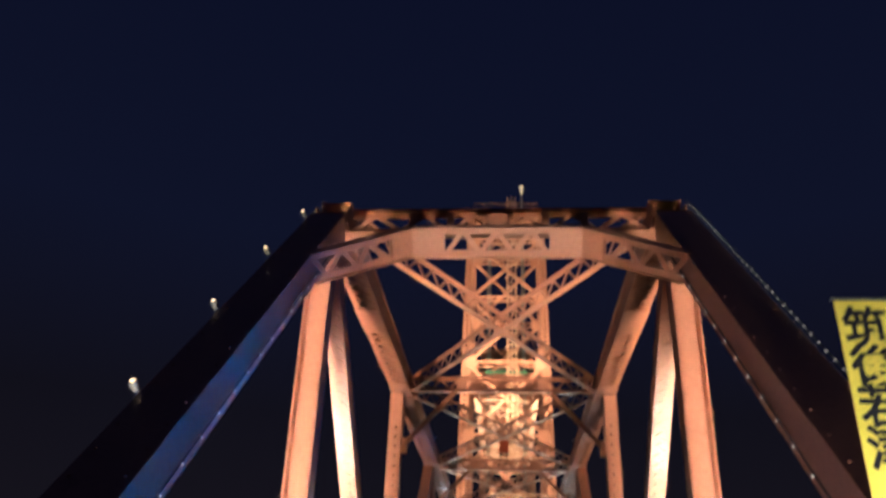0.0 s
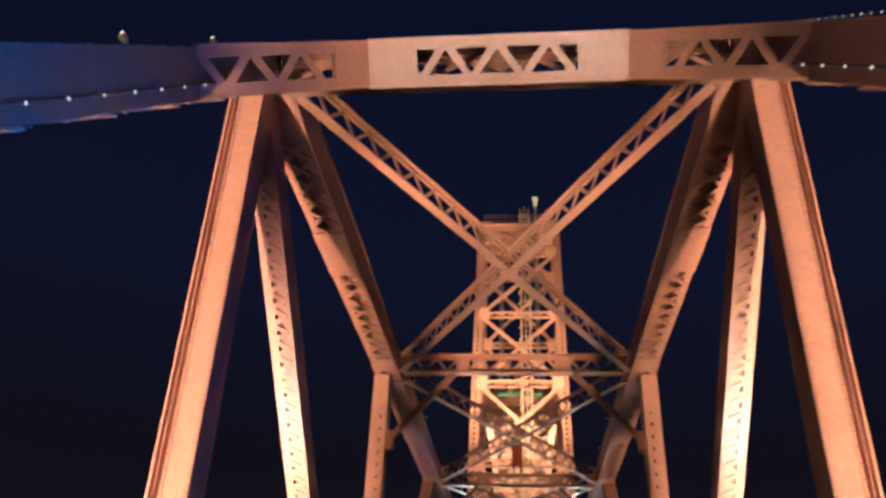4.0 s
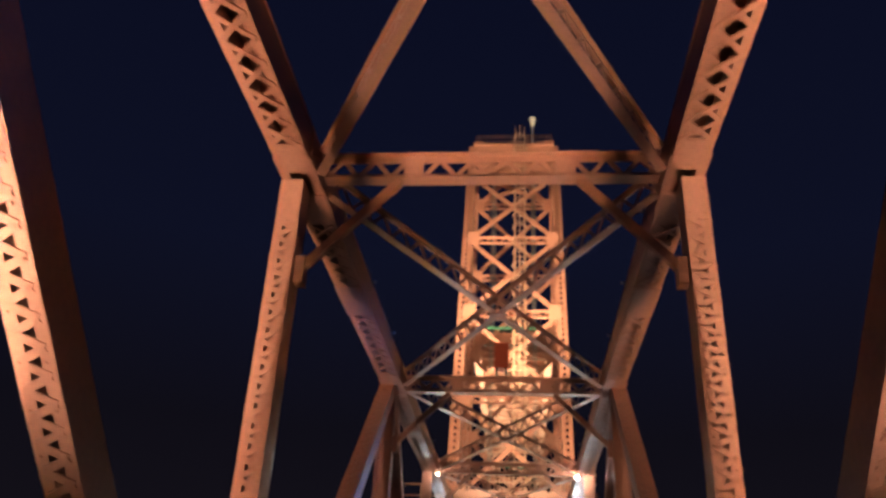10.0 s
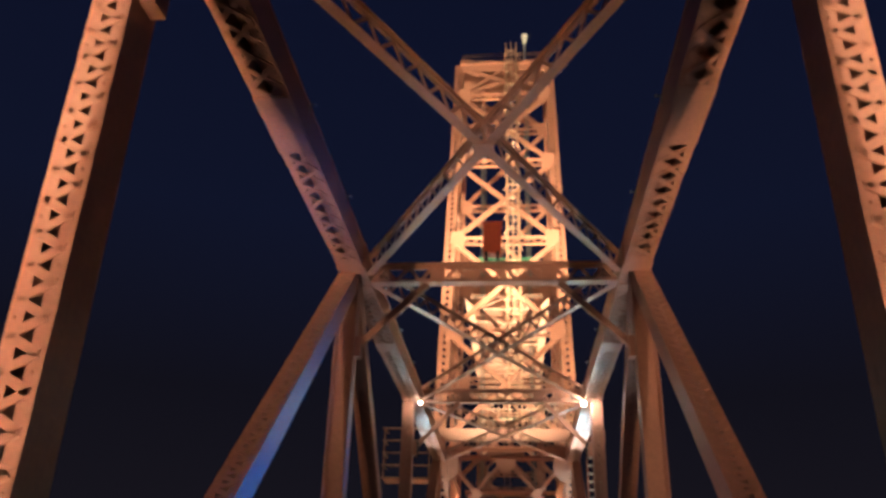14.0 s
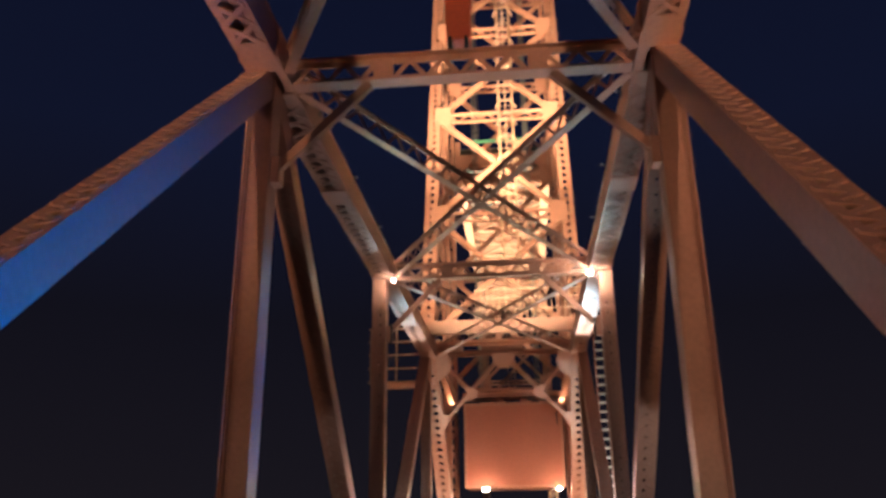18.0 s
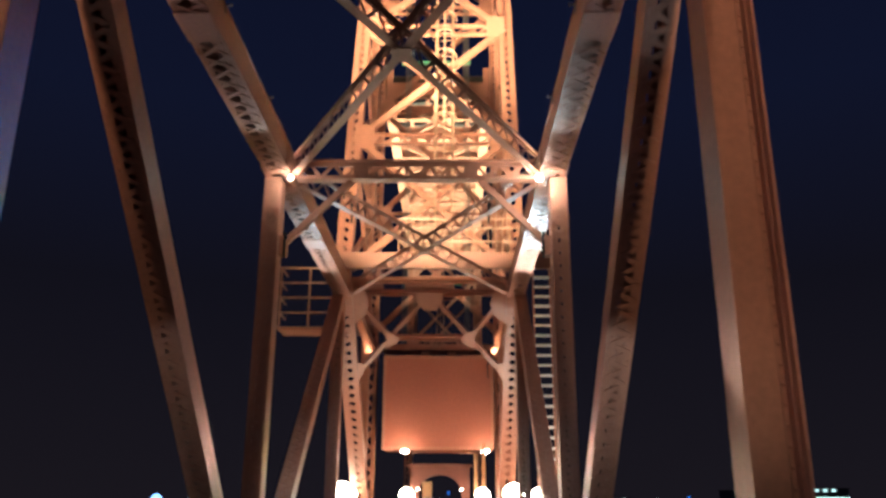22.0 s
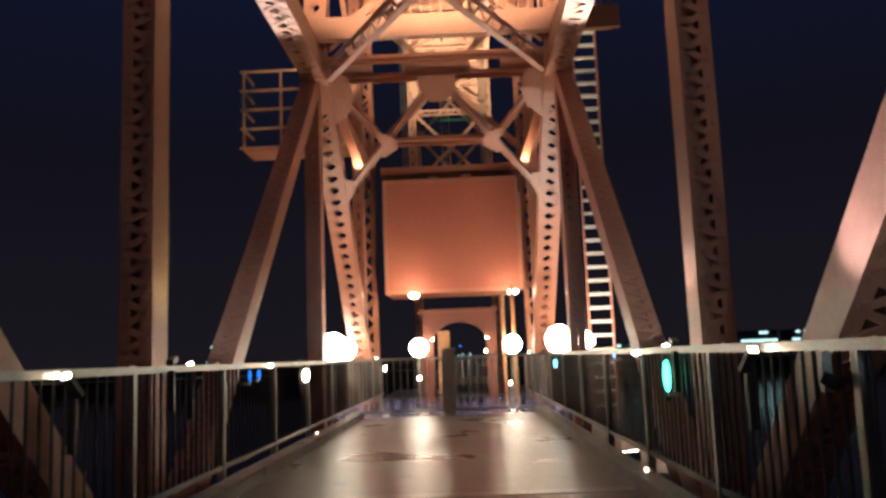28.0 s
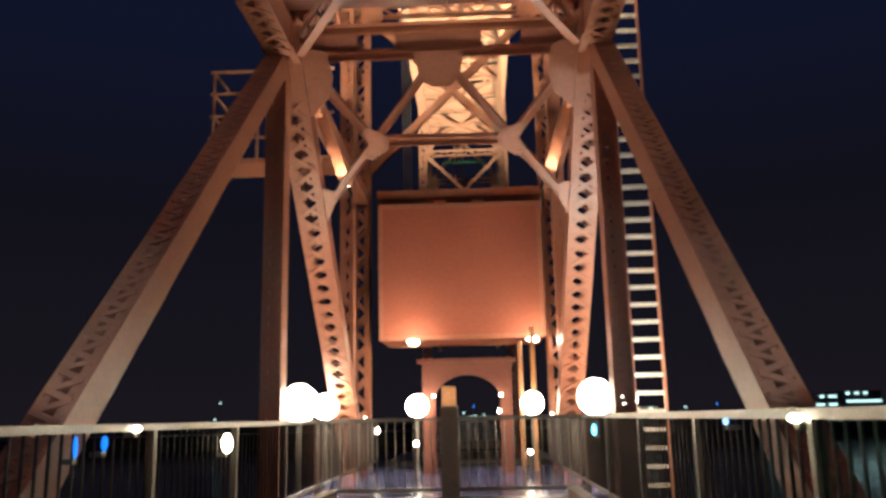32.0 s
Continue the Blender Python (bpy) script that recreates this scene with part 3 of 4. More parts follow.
# crown with sheaves
part("crown_deck", Shape().box(-2.15, 2.15, TY0 + LEAN - 0.3, TY1 + 0.3, CROWN + 0.05, CROWN + 0.16), RED, tower)
part("crown_girder", Shape().box(-2.1, 2.1, TY0 + LEAN - 0.2, TY0 + LEAN, CROWN - 0.35, CROWN + 0.05), RED, tower)
crown_rail = part("crown_railing", Shape().tube((-2.1, TY0 + LEAN + 0.3, CROWN + 1.1), (2.1, TY0 + LEAN + 0.3, CROWN + 1.1), 0.022, 6), CAGE, tower)
for z in (0.25, 0.52, 0.8):
    for a, b in (((-2.1, TY0 + LEAN + 0.3), (2.1, TY0 + LEAN + 0.3)), ((-2.1, TY0 + LEAN + 0.3), (-2.1, TY1)), ((2.1, TY0 + LEAN + 0.3), (2.1, TY1))):
        part("rail", Shape().tube((*a, CROWN + 0.16 + z), (*b, CROWN + 0.16 + z), 0.022, 6), CAGE, crown_rail)
for n in range(31):
    part("upright_bar", Shape().tube((-2.1 + 0.14 * n, TY0 + LEAN + 0.3, CROWN + 0.16), (-2.1 + 0.14 * n, TY0 + LEAN + 0.3, CROWN + 1.1), 0.012, 5), CAGE, crown_rail)
# the mast's whitish colour stands in for the floodlight on it
mast = Shape().tube((1.05, 45.07, CROWN + 0.1), (1.05, 45.07, CROWN + 2.05), 0.045).tube((1.05, 45.07, CROWN + 2.0), (1.05, 45.07, CROWN + 2.6), 0.09, 10, 0.19)
part("signal_mast", mast, WALLPALE, tower, "mast with a flared siren head, coloured pale as if lit")
for sx in (-1, 1):
    wheel = Shape()
    for n in range(24):
        a0, a1 = 2 * math.pi * n / 24, 2 * math.pi * (n + 1) / 24
        p = lambda a: Vector((sx * 1.1, 47.2 + 1.0 * math.cos(a), CROWN - 0.6 + 1.0 * math.sin(a)))
        wheel.beam(p(a0), p(a1), 0.2, 0.14, X)
        if n % 3 == 0:
            wheel.beam(p(a0), (sx * 1.1, 47.2, CROWN - 0.6), 0.06, 0.08, X)
    part("sheave", wheel, RED, tower)
# caged ladder on the landward face
lad = Shape()
lx = 0.35
foot, head = back(0, BASE) + Vector((lx, -0.35, 0)), back(0, CROWN) + Vector((lx, -0.35, 0.9))
for i in (-1, 1):
    lad.tube(foot + X * i * 0.22, head + X * i * 0.22, 0.025, 6)
for n in range(64):
    c = foot.lerp(head, (n + 0.5) / 64)
    lad.tube(c - X * 0.22, c + X * 0.22, 0.014, 5)
for n in range(3, 26):
    c = foot.lerp(head, n / 26)
    hoop = [c + Vector((0.36 * math.cos(a), -0.6 * math.sin(a), 0)) for a in [math.pi * i / 8 for i in range(9)]]
    for p, q in zip(hoop[:-1], hoop[1:]):
        lad.beam(p, q, 0.012, 0.05, Z)
for i in (2, 4, 6):
    off = Vector((0.36 * math.cos(math.pi * i / 8), -0.6 * math.sin(math.pi * i / 8), 0))
    lad.beam(foot.lerp(head, 3 / 26) + off, head + off, 0.04, 0.012, X)
part("caged_ladder", lad, CAGE, tower, "pale caged access ladder")
# working platform over the last truss node
plat = Shape().box(-2.3, 3.22, TY0 - 1.0, TY0 - 0.88, 6.62, 7.02).box(-2.3, 3.22, TY0 - 0.88, TY0 - 0.1, 6.92, 7.0)
part("platform", plat, RED, tower)
bay_rail = Shape().tube((0.4, TY0 - 0.94, 7.92), (3.17, TY0 - 0.94, 7.92), 0.022, 6).tube((-0.75, TY0 - 0.94, 7.92), (0.25, TY0 - 0.94, 7.92), 0.022, 6)
prail = part("platform_railing", bay_rail, CAGE, tower)
for x0, x1 in ((0.4, 3.17), (-0.75, 0.25)):
    for z in (0.3, 0.65):
        part("rail", Shape().tube((x0, TY0 - 0.94, 7.02 + z), (x1, TY0 - 0.94, 7.02 + z), 0.022, 6), CAGE, prail)
    for n in range(int((x1 - x0) / 0.18) + 1):
        part("upright_bar", Shape().tube((x0 + 0.18 * n, TY0 - 0.94, 7.02), (x0 + 0.18 * n, TY0 - 0.94, 7.92), 0.014, 5), CAGE, prail)
# hoisting gear inside
gear = Shape().box(-1.2, 1.2, 43.9, 44.02, 15.75, 15.87)
part("gear_floor", gear, GREEN, tower, "green-painted gear floor")

copy_thing(tower, pose(0, 117.8, 0, 0, 0, 180))

# ---- lifted span ----
SZ0, S0, S1 = 16.0, 47.2, 70.6
span = thing("lift_span", "raised steel lift span seen from below, floodlit in gold", "bridge span")
for sx in (-1, 1):
    part("main_girder", Shape().box(sx * 1.9 - 0.02, sx * 1.9 + 0.02, S0, S1, SZ0, SZ0 + 1.5).box(sx * 1.9 - 0.2, sx * 1.9 + 0.2, S0, S1, SZ0 - 0.03, SZ0), RED, span)
    for n in range(13):
        y = S0 + (S1 - S0) * n / 12
        part("stiffener", Shape().box(sx * 1.9 - 0.14, sx * 1.9 + 0.14, y - 0.02, y + 0.02, SZ0, SZ0 + 1.5), RED, span)
    for bx in (0.45, 1.2):
        part("stringer", Shape().box(sx * bx - 0.08, sx * bx + 0.08, S0, S1, SZ0 + 0.86, SZ0 + 0.88).box(sx * bx - 0.01, sx * bx + 0.01, S0, S1, SZ0 + 0.88, SZ0 + 1.1), RED, span)
for n in range(13):
    y = S0 + (S1 - S0) * n / 12
    part("cross_beam", Shape().box(-1.85, 1.85, y - 0.12, y + 0.12, SZ0 + 0.2, SZ0 + 0.23).box(-1.85, 1.85, y - 0.015, y + 0.015, SZ0 + 0.23, SZ0 + 0.86), RED, span)
    if n % 2 == 0 and n < 12:
        y1 = S0 + (S1 - S0) * (n + 2) / 12
        part("lateral_brace", Shape().beam((-1.8, y, SZ0 + 0.08), (1.8, y1, SZ0 + 0.08), 0.18, 0.08, Z), RED, span)
        part("lateral_brace", Shape().beam((1.8, y, SZ0 + 0.17), (-1.8, y1, SZ0 + 0.17), 0.18, 0.08, Z), RED, span)
for n in range(24):
    y = S0 + (S1 - S0) * (n + 0.5) / 24
    part("deck_plank", Shape().box(-1.85, 1.85, y - 0.40, y + 0.40, SZ0 + 1.12, SZ0 + 1.2), DARKBAR, span)

# ---- counterweight ----
weight = thing("counterweight", "terracotta-painted counterweight block hanging low in the tower", "counterweight")
CX0, CX1, CY, CZ0, CZ1 = -1.68, 1.90, 46.0, 2.77, 5.86
part("block", Shape().box(CX0, CX1, CY, CY + 1.7, CZ0, CZ1), CONCRETE, weight)
for ex in (CX0, CX1):
    part("edge_angle", Shape().box(ex - 0.05, ex + 0.05, CY - 0.017, CY - 0.004, CZ0, CZ1), RED, weight)
for ez in (CZ0 + 0.05, CZ1 - 0.05):
    part("edge_angle", Shape().box(CX0 + 0.05, CX1 - 0.05, CY - 0.017, CY - 0.004, ez - 0.05, ez + 0.05), RED, weight)
part("lifting_beam", Shape().box(CX0 - 0.12, CX1 + 0.12, CY + 0.4, CY + 1.3, CZ1 + 0.26, CZ1 + 0.46).box(-0.5, -0.2, CY + 0.6, CY + 1.1, CZ1, CZ1 + 0.3).box(0.4, 0.7, CY + 0.6, CY + 1.1, CZ1, CZ1 + 0.3), RED, weight)
for cx in (-0.95, 1.64):
    part("lamp_fitting", Shape().box(cx - 0.19, cx + 0.19, CY - 0.13, CY + 0.02, CZ0 - 0.06, CZ0), DARK, weight)
    part("lamp_lens", Shape().ball((cx, CY - 0.22, CZ0 - 0.06), 0.13, 10, 6, 0.5), LENS, weight, smooth=True).visible_shadow = False

for sx in (-1, 1):
    for n in range(4):
        rx = sx * 1.1 - 0.09 + 0.06 * n
        part("rope", Shape().tube((rx, 46.7, 6.2), (rx, 46.2, CROWN - 0.6), 0.014, 5), STEEL, weight)
        part("rope", Shape().tube((rx, 48.2, CROWN - 0.6), (rx, 48.4, SZ0 + 1.3), 0.014, 5), STEEL, span)

# ---- deck ----
solid("deck", Shape().box(-1.95, 1.95, -6, 40.0, -0.25, 0.0), DECK, "damp brown coated walkway deck", kind="structure")
solid("pier_deck", Shape().box(-2.6, 2.6, 40.0, 47.0, -0.25, -0.004), BLUEDECK, "blue-grey coated deck on the tower pier", kind="structure")
for sx in (-1, 1):
    solid("kerb", Shape().box(sx * 1.78, sx * 1.62, -6, 40.0, 0.0, 0.12), KERB, "worn pale concrete kerb", kind="structure")
for y in (7.8, 15.6, 23.4, 31.2, 39.0):
    solid("joint_plate", Shape().box(-1.6, 1.6, y - 0.09, y + 0.09, -0.004, 0.006), STEEL, "worn steel joint plate across the deck", kind="structure")
for sx, rail_x in ((-1, -1.9), (1, 1.92)):
    rail = thing("handrail", "galvanised steel walkway railing with thin upright bars", "railing", "walkway railings")
    part("top_rail", Shape().box(rail_x - 0.04, rail_x + 0.04, -6, 46.6, 1.045, 1.095), STEEL, rail)
    part("bottom_rail", Shape().box(rail_x - 0.02, rail_x + 0.02, -6, 46.6, 0.16, 0.2), STEEL, rail)
    post = Shape().box(rail_x - 0.03, rail_x + 0.03, -0.03, 0.03, 0, 1.045).mesh("post", STEEL)
    for n in range(27):
        ob = new("post", post)
        ob.location.y, ob.parent = -6 + 2.0 * n, rail
    upright = Shape().tube((rail_x, 0, 0.2), (rail_x, 0, 1.045), 0.009, 6).mesh("upright_bar", DARKBAR)
    for n in range(205):
        ob = new("upright_bar", upright)
        ob.location.y, ob.parent = 20.0 + 0.13 * n, rail
    rest = Shape()
    for n in range(199):
        rest.tube((rail_x, -5.9 + 0.13 * n, 0.2), (rail_x, -5.9 + 0.13 * n, 1.045), 0.009, 6)
    tagged(part("upright_bars", rest, DARKBAR, rail), kind="stuff")

# ---- lamps ----
for gx, gy, watts, gr in GLOBES:
    lamp = thing("globe_lamp", "lit opal globe lamp on a railing post", "lamp", "globe lamps by the gate")
    part("globe", Shape().ball((gx, gy, 1.34), gr, 20, 12), GLOBE, lamp, smooth=True).visible_shadow = False
    part("finial", Shape().tube((gx, gy, 1.335 + gr), (gx, gy, 1.36 + gr), 0.05, 10, 0.03), STEEL, lamp)
    part("base_plate", Shape().box(gx - 0.09, gx + 0.09, gy - 0.09, gy + 0.09, -0.002, 0.014), STEEL, lamp)
    part("stem", Shape().tube((gx, gy, -0.02), (gx, gy, 1.38 - gr), 0.04, 8).tube((gx, gy, 1.35 - gr), (gx, gy, 1.4 - gr), 0.09, 10), STEEL, lamp)

# ---- round the tower's foot ----
stair = thing("access_ladder", "steel rung ladder beside the tower, rungs coloured pale as if lit", "ladder")
for lx in (2.88, 3.36):
    part("stile", Shape().box(lx - 0.02, lx + 0.02, 41.22, 41.28, -0.3, 8.2), RED, stair)
# rungs get a pale colour that stands in for white light on them
rung = Shape().box(2.90, 3.34, -0.03, 0.03, -0.032, 0.032).mesh("rung", WALLPALE)
for n in range(30):
    ob = new("rung", rung)
    ob.location, ob.parent = (0, 41.25, 0.0 + 0.28 * n), stair
walkway = thing("side_gallery", "small railed gallery cantilevered from the tower's flank", "gallery")
GY = 44.0
part("gallery_floor", Shape().box(-4.95, -2.4, GY, GY + 1.0, 6.32, 6.39), RED, walkway)
for z in (6.39, 6.88, 7.37, 7.86, 8.35):
    part("rail", Shape().tube((-5.02, GY, z), (-2.4, GY, z), 0.034, 6), CAGE, walkway)
    part("rail", Shape().tube((-4.95, GY, z), (-4.95, GY + 1.0, z), 0.034, 6), CAGE, walkway)
for x in (-4.93, -4.0, -3.1):
    part("rail_post", Shape().tube((x, GY, 6.36), (x, GY, 8.38), 0.034, 6), CAGE, walkway)
hoop = Shape()
arc = [Vector((-3.35 + 0.5 - 0.5 * math.cos(a), GY, 8.35 + 0.7 * math.sin(a))) for a in [math.pi * i / 14 for i in range(8)]]
for p, q in zip(arc[:-1], arc[1:]):
    hoop.tube(p, q, 0.028, 6)
part("hoop", hoop, CAGE, walkway)

gate = thing("barrier_gate", "closed steel barrier gate across the walkway with a square middle post", "gate")
part("middle_post", Shape().box(-0.12, 0.12, 39.9, 40.1, 0, 1.25), KERB, gate)
part("top_bar", Shape().box(-1.9, 1.9, 39.97, 40.03, 1.045, 1.095), STEEL, gate)
part("bottom_bar", Shape().box(-1.9, 1.9, 39.97, 40.03, 0.08, 0.13), STEEL, gate)
gbar = Shape().tube((0, 40, 0.12), (0, 40, 1.1), 0.012, 6).mesh("upright_bar", STEEL)
for n in range(29):
    ob = new("upright_bar", gbar)
    ob.location.x, ob.parent = -1.82 + 0.13 * n, gate

arch = thing("arch_gateway", "red steel gateway with an arched opening at the pier's edge", "gateway")
outer = [(-0.72, 0.0), (-0.72, 2.2), (1.12, 2.2), (1.12, 0.0), (0.86, 0.0), (0.86, 1.45)]
outer += [(0.20 + 0.66 * math.cos(a), 1.45 + 0.5 * math.sin(a)) for a in [math.pi * i / 12 for i in range(1, 12)]] + [(-0.46, 1.45), (-0.46, 0.0)]
frame_shape = Shape().prism([(p, 45.0, q) for p, q in outer], (0, 0.25, 0))
part("arched_frame", frame_shape, GATERED, arch)
part("cornice", Shape().box(-0.82, 1.22, 44.92, 45.3, 2.2, 2.28), GATERED, arch)
for z in (0.12, 1.0):
    part("gate_rail", Shape().box(-0.45, 0.85, 45.1, 45.14, z, z + 0.06), DARK, arch)
for n in range(10):
    part("gate_bar", Shape().tube((-0.4 + 0.13 * n, 45.12, 0.05), (-0.4 + 0.13 * n, 45.12, 1.12), 0.014, 6), DARK, arch)
for x, z1 in ((1.30, 2.6), (1.56, 2.9)):
    part("pipe", Shape().tube((x, 45.0, 0.0), (x, 45.0, z1), 0.05, 8), BRICK, arch)

# small diodes on the railings, and glowing stand-ins for glints and lit bars
for x, y, z, wide, tall, mat, say in (
        (-1.82, 35.5, 0.91, 0.05, 1.7, WHITELED, "lit warm white diode lamp on the railing"),
        (1.80, 30.74, 0.88, 0.028, 4.2, GREENLED, "lit green diode tube on the railing"),
        (1.86, 38.7, 0.90, 0.028, 2.4, CYANLED, "lit cyan diode lamp on the railing"),
        (-1.82, 46.4, 0.84, 0.05, 1.6, WHITELED, "lit warm white diode lamp on the railing"),
        (-1.82, 25.85, 1.10, 0.05, 1.2, BLUELED, "glowing pale blue spot on the railing"),
        # three glowing balls stand in for lamp reflections on the top rails
        (1.86, 32.07, 1.05, 0.035, 0.6, WHITELED, "glowing white ball standing in for a reflection on the top rail"),
        (-1.85, 33.62, 1.06, 0.035, 0.6, WHITELED, "glowing white ball standing in for a reflection on the top rail"),
        (1.86, 33.14, 1.03, 0.016, 1.2, BLUELED, "glowing pale blue spot on the railing"),
        # two glowing streaks stand in for blue projector light on the bars
        (-1.86, 32.82, 0.97, 0.014, 4.5, BLUEGLOW, "glowing blue streak standing in for light on a railing bar"),
        (-1.86, 33.18, 0.98, 0.020, 2.4, BLUEGLOW, "glowing blue streak standing in for light on a railing bar"),
        (1.70, 31.2, 0.145, 0.012, 1.0, WHITELED, "tiny lit diode on the kerb"),
        (-1.70, 35.6, 0.145, 0.012, 1.0, WHITELED, "tiny lit diode on the kerb")):
    led = thing("rail_light", say, "lamp", "small railing lights")
    part("diode", Shape().ball((x, y, z), wide, 10, 6, tall), mat, led, smooth=True)
    part("bracket", Shape().box(min(x, x * 1.04), max(x, x * 1.04), y - 0.03, y + 0.03, z - wide * tall - 0.03, z - wide * tall), STEEL, led)
for x, y, z in ((-0.48, 44.92, 1.52), (0.88, 44.92, 1.52), (0.84, 44.92, 1.2)):
    marker = thing("marker_light", "small lit lamp on the gateway's jamb", "lamp", "gateway lamps")
    part("bulb", Shape().ball((x, y, z), 0.03, 10, 6), LENS, marker, smooth=True)
    part("bracket", Shape().box(x - 0.02, x + 0.02, y + 0.02, 45.00, z - 0.08, z - 0.05), DARK, marker)
for x, z in ((1.37, 0.42), (-0.78, 0.62)):
    bollard = thing("bollard_light", "low bollard with a small lit lamp on the pier deck", "bollard", "bollard lights")
    part("post", Shape().tube((x, 44.0, -0.01), (x, 44.0, z - 0.05), 0.025, 8), STEEL, bollard)
    part("bulb", Shape().ball((x, 44.0, z), 0.045, 10, 6), LENS, bollard, smooth=True)
solid("pillar", Shape().box(-0.42, -0.10, 47.1, 47.4, -0.98, 1.80), BRICK, "orange-lit square pillar beyond the gateway", "pillar")

# floodlights' housings; the hooded ones get made-up blades that keep light off the walkway
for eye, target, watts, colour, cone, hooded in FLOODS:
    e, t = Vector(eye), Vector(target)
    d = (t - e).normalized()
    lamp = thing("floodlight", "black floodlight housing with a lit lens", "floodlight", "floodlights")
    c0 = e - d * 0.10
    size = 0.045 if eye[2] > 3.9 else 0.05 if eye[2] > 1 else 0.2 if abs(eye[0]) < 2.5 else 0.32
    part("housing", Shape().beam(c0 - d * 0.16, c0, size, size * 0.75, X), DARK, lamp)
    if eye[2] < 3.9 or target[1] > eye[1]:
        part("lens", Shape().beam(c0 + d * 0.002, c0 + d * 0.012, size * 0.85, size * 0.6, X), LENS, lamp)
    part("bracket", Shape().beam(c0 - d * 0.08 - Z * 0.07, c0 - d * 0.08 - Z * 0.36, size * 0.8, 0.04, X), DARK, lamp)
    if hooded:
        hx = eye[0] - math.copysign(0.17, eye[0])
        part("side_light_block", Shape().prism([(hx, eye[1] - 0.1, eye[2] - 0.2), (hx, eye[1] + 1.1, eye[2] - 0.15), (hx, eye[1] + 1.14, eye[2] + 1.1), (hx, eye[1] - 0.1, eye[2] + 0.5)], (0.008, 0, 0)), DARK, lamp)
        # added plate that cuts the first floods' low beam off the far posts
        if eye[1] < 5:
            part("lower_light_block", Shape().box(eye[0] - 0.45, eye[0] + 0.45, eye[1] + 1.0, eye[1] + 1.01, eye[2] - 0.3, eye[2] + 0.29), DARK, lamp)

for sx in (-1, 1):
    node_lamp = thing("truss_lamp", "bare bright lamp hung under the top chord", "lamp", "lamps under the chord")
    part("bulb", Shape().ball((sx * 1.97, 30.8, 6.02), 0.055 if sx > 0 else 0.035, 10, 6), LENS, node_lamp, smooth=True).visible_shadow = False
    part("arm", Shape().tube((sx * 1.97, 30.8, 6.06), (sx * 2.02, 30.8, 6.2), 0.012, 6), DARK, node_lamp)

cabinet = thing("signal_cabinet", "small vermilion steel cabinet standing on a cross strut", "cabinet")
part("body", Shape().box(-0.16, 0.13, 23.42, 23.64, 6.62, 7.16), BOXRED, cabinet)
part("lid", Shape().box(-0.175, 0.145, 23.40, 23.66, 7.16, 7.18), BOXRED, cabinet)
part("door", Shape().box(-0.145, 0.115, 23.408, 23.419, 6.64, 7.14), BOXRED, cabinet)
part("mounting_foot", Shape().box(-0.13, -0.09, 23.36, 23.6, 6.41, 6.62).box(0.06, 0.10, 23.36, 23.6, 6.41, 6.62), DARK, cabinet)

# little lamps on brackets along the inner edge of the top chords
lamp_stem = Shape().tube((0, 0, 0), (0, 0, 0.10), 0.012, 6).tube((0, 0, 0.09), (-0.05, 0, 0.12), 0.012, 6).mesh("bracket", STEEL)
lamp_ball = Shape().ball((-0.06, 0, 0.11), 0.02, 8, 6).mesh("bulb", WALLPALE, True)
for sx in (-1, 1):
    for y in (16.9, 19.1, 21.3, 24.7, 26.9, 29.1):
        clip = thing("chord_lamp", "tiny pale lamp on a bracket on the top chord", "lamp", "lamps along the chords")
        clip.location, clip.rotation_euler.z = (sx * (HALF - 0.205), y, TOP + 0.10), 0 if sx > 0 else math.pi
        for mesh in (lamp_stem, lamp_ball):
            ob = new(mesh.name, mesh)
            ob.parent = clip

# small lights along the entrance posts
tiny = Shape().ball((0, 0, 0), 0.008, 8, 5).mesh("bulb", TINYLED, True)
for sx in (-1, 1):
    string = thing("light_string", "string of tiny warm bulbs along the sloping end post", "light string", "strings of bulbs")
    part("cable", Shape().tube(on_post(sx * 1.965, 1.0) + Vector((0, 0.06, -0.06)), on_post(sx * 1.965, 5.2) + Vector((0, 0.06, -0.06)), 0.008, 5), DARK, string)
    for n in range(18):
        ob = new("bulb", tiny)
        ob.location, ob.parent = on_post(sx * 1.955, 1.0 + 0.235 * n) + Vector((0, 0.06, -0.07)), string
string = thing("light_string", "string of tiny warm bulbs on the end post's outer edge", "light string", "strings of bulbs")
edge = lambda z: on_post(2.43, z) + Vector((0, -0.15, 0.15))
part("cable", Shape().tube(edge(1.0), edge(6.2), 0.006, 5), DARK, string)
for n in range(48):
    ob = new("bulb", tiny)
    ob.location, ob.parent = edge(1.05 + 0.107 * n), string
for z in (1.36, 2.48, 3.57, 4.68, 5.80):
    fit_lamp = thing("post_light", "small lit lamp clamped to the sloping end post", "lamp", "lamps on the end post")
    c0 = on_post(-2.42, z) + Vector((0, -0.13, 0.14))
    part("shade", Shape().tube(c0, c0 + Vector((-0.03, -0.02, 0.06)), 0.02, 10, 0.035), DARK, fit_lamp)
    part("bulb", Shape().ball(c0 + Vector((-0.03, -0.025, 0.065)), 0.02, 10, 6), POSTLED, fit_lamp, smooth=True)
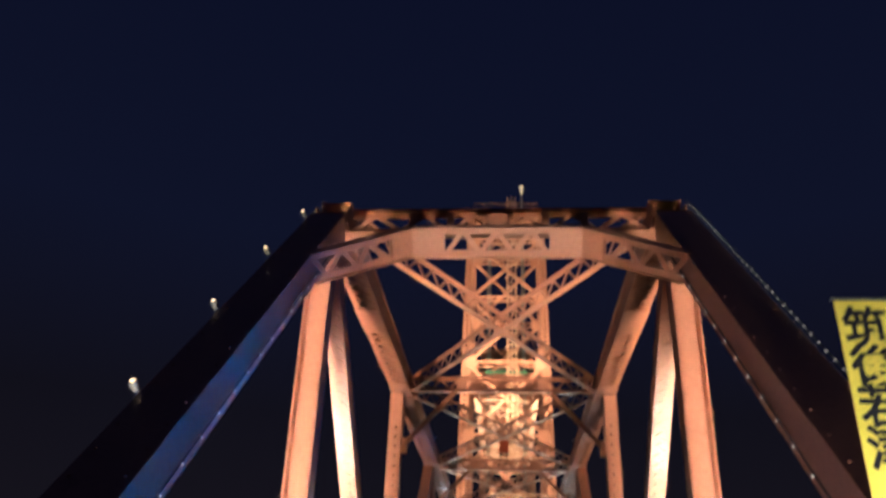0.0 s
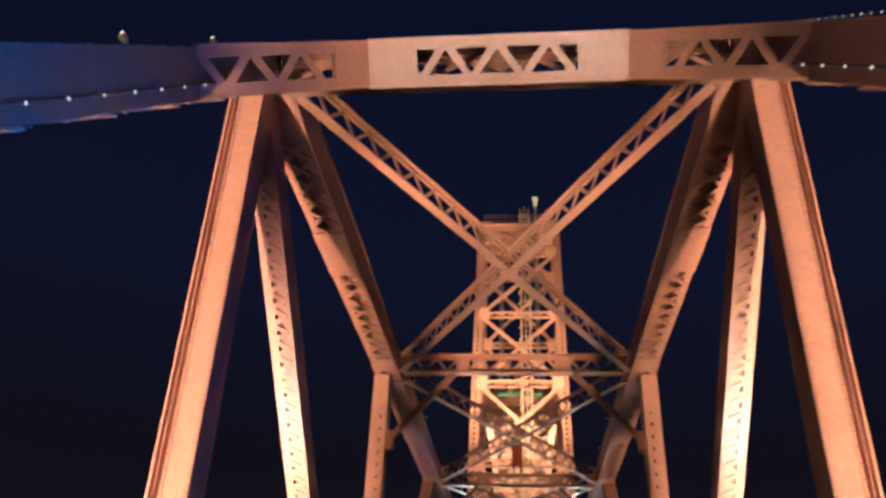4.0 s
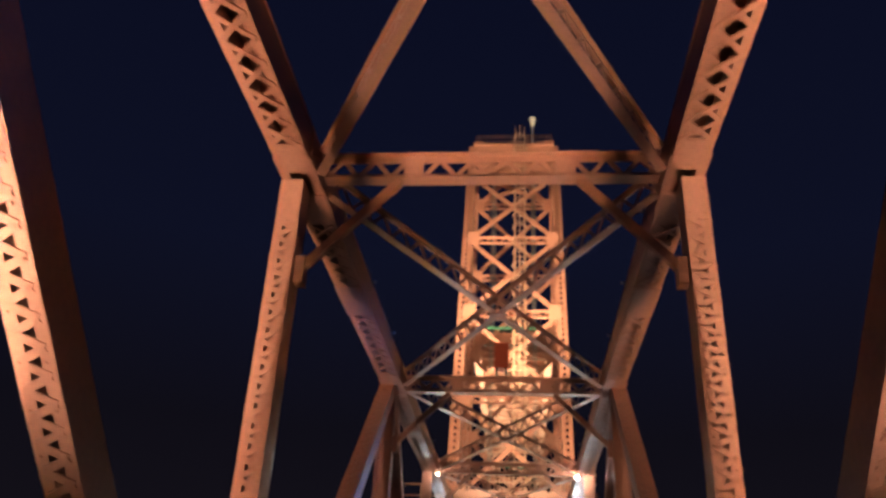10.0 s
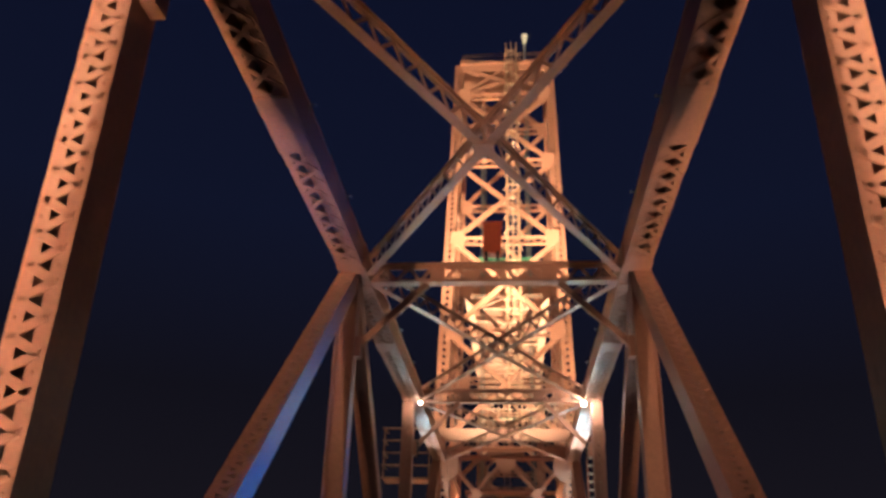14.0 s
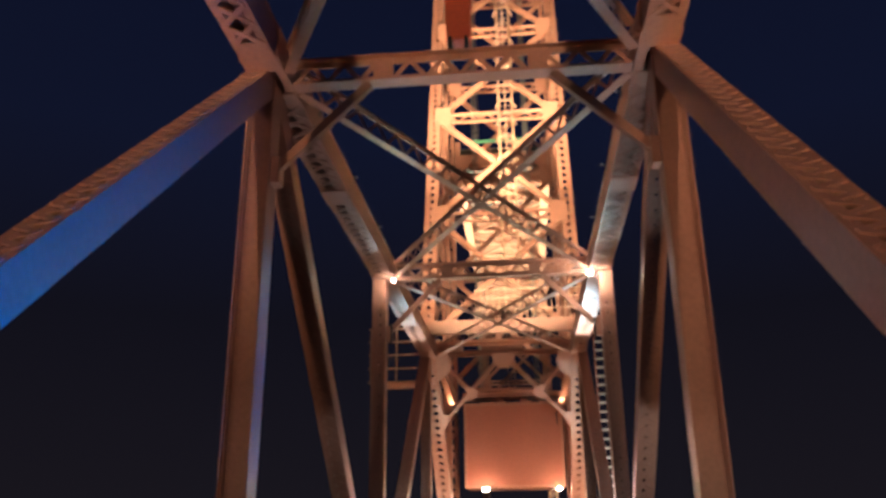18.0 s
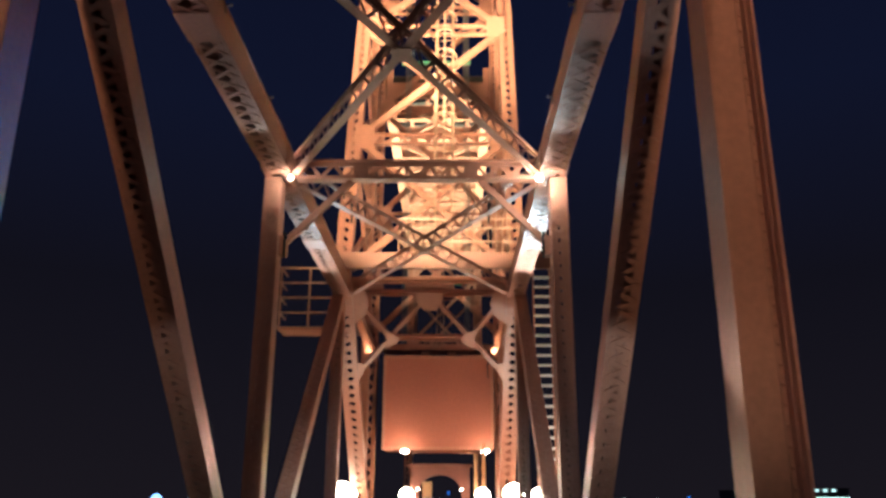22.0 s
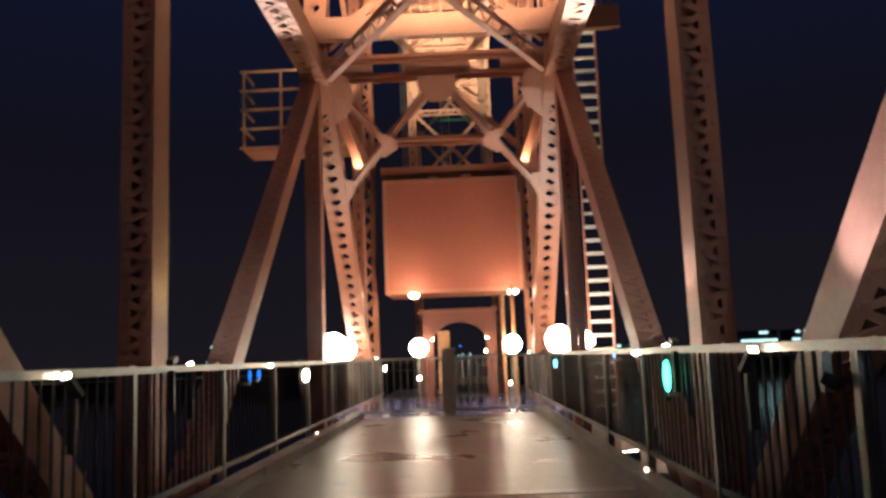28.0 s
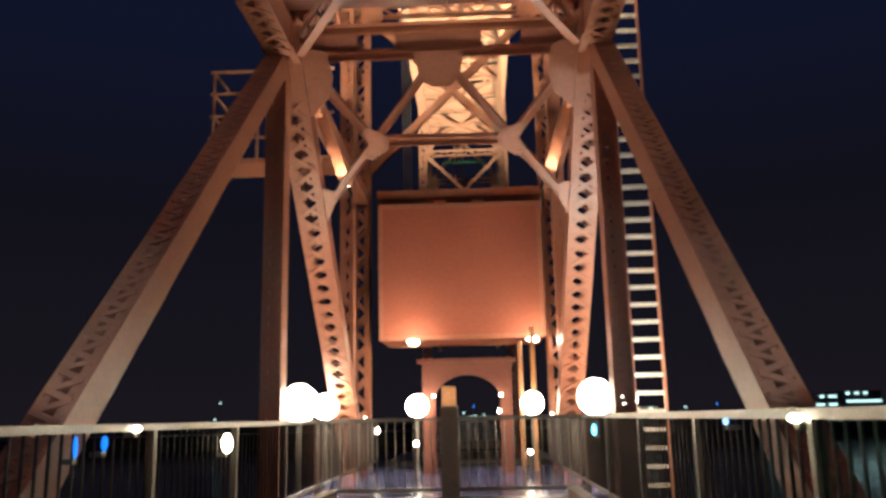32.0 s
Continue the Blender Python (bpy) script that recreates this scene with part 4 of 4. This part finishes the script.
for eye, target, watts, colour, cone in PROJECTORS:
    e, d = Vector(eye), (Vector(target) - Vector(eye)).normalized()
    unit = thing("diode_projector", "small coloured diode projector clamped to the railing", "projector", "diode projectors")
    part("housing", Shape().beam(e - d * 0.12, e - d * 0.05, 0.05, 0.05, Y), DARK, unit)
    part("clamp", Shape().box(e.x - 0.02 + 0.06 * math.copysign(1, e.x), e.x + 0.02 + 0.06 * math.copysign(1, e.x), e.y - 0.02, e.y + 0.02, e.z - 0.08, e.z + 0.09), STEEL, unit)

# banner
BX, BY, BT, BW = 1.67, 2.0, 2.64, 0.27
banner = thing("banner", "tall yellow banner with black vertical lettering beside the walkway", "banner")
cloth = Shape()
cols = [(BX + BW * k / 12, BY + 0.0012 * math.sin(k * 0.9)) for k in range(13)]
cloth.prism([(x, y, 1.3) for x, y in cols] + [(x, y + 0.004, 1.3) for x, y in reversed(cols)], (0, 0, BT - 1.3))
part("cloth", cloth, YELLOW, banner)
part("pole", Shape().tube((BX + BW + 0.02, BY + 0.01, 0), (BX + BW + 0.02, BY + 0.01, BT + 0.06), 0.012, 8).tube((BX - 0.01, BY + 0.01, BT + 0.012), (BX + BW + 0.03, BY + 0.01, BT + 0.012), 0.008, 6), STEEL, banner)
for k, letter in enumerate("\u7b51\u5f8c\u82e5\u6d25"):
    data = bpy.data.curves.new("letter", "FONT")
    data.body, data.size, data.extrude, data.offset, data.align_x = letter, 0.21, 0.001, 0.004, "CENTER"
    data.materials.append(INK)
    ob = new("letter", data)
    ob.matrix_world = pose(BX + BW / 2 - 0.012, BY - 0.0028, BT - 0.21 - 0.188 * k, 90, 0, 0)
    ob.parent = banner

# ---- setting ----
solid("river", Shape().box(-1500, 1500, -1500, 1500, -9.2, -9.0), WATER, "dark river water at night", kind="structure")
solid("pier", Shape().box(-4.2, 4.2, 38.6, 48.2, -9.0, -0.98), KERB, "concrete pier under the lift tower", kind="structure")
solid("far_pier", Shape().box(-4.2, 4.2, 69.6, 79.2, -9.0, -0.98), KERB, "concrete pier under the far lift tower", kind="structure")
solid("far_deck", Shape().box(-2.4, 2.4, 71.0, 320, -0.5, -0.1), DECK, "bridge deck on the far side of the channel", kind="structure")
bank = Shape()
for x0, x1, y0, h in ((-900, 900, 330, 2.5), (-900, 900, 420, 5.0)):
    bank.box(x0, x1, y0, y0 + 60, -9.0, -6.0 + h)
solid("river_bank", bank, BANK, "low dark river bank across the water", kind="structure")
rng = random.Random(5)
for x, w, h, rows, cols in ((115, 16, 11, 2, 9), (133.5, 8, 11, 2, 5), (147, 15, 12, 2, 9), (215, 28, 10, 1, 12), (60, 16, 8, 1, 3)):
    y = 345 + rng.uniform(-4, 4)
    house = thing("far_building", "low building on the far bank with lit windows", "building", "buildings on the far bank")
    part("wall", Shape().box(x - w / 2, x + w / 2, y, y + 12, -5.5, h - 4.5), WALLS, house)
    part("roof", Shape().box(x - w / 2 - 0.5, x + w / 2 + 0.5, y - 0.5, y + 12.5, h - 4.5, h - 4.25), BANK, house)
    for r in range(rows):
        for k in range(cols):
            if rng.random() < 0.62:
                wx = x - w / 2 + (k + 0.5) * w / cols
                part("window", Shape().box(wx - 0.8, wx + 0.8, y - 0.1, y - 0.02, h - 5.6 - 3 * r, h - 4.7 - 3 * r), WINDOW, house)
# street lamps on the far bank
for x, z, mat, tone in ((-5.2, 2.7, WINDOW, "white"), (-2.3, 1.4, WINDOW, "white"), (-0.6, 1.6, WINDOW, "white"), (2.5, 1.7, WINDOW, "white"), (-1.35, 5.2, BLUEGLOW, "blue"), (91.2, 4.0, BLUEGLOW, "blue"), (79.2, 3.2, WINDOW, "white"), (-100.1, 8.6, WINDOW, "white"), (-101.9, 2.4, WINDOW, "white")):
    far_lamp = thing("street_lamp", "distant lit " + tone + " lamp on a pole on the far bank", "street lamp", "lamps on the far bank")
    part("pole", Shape().tube((x, 345, -3.6), (x, 345, z - 0.3), 0.09, 6), DARK, far_lamp)
    part("bulb", Shape().ball((x, 345, z), 0.38, 10, 6), mat, far_lamp, smooth=True)
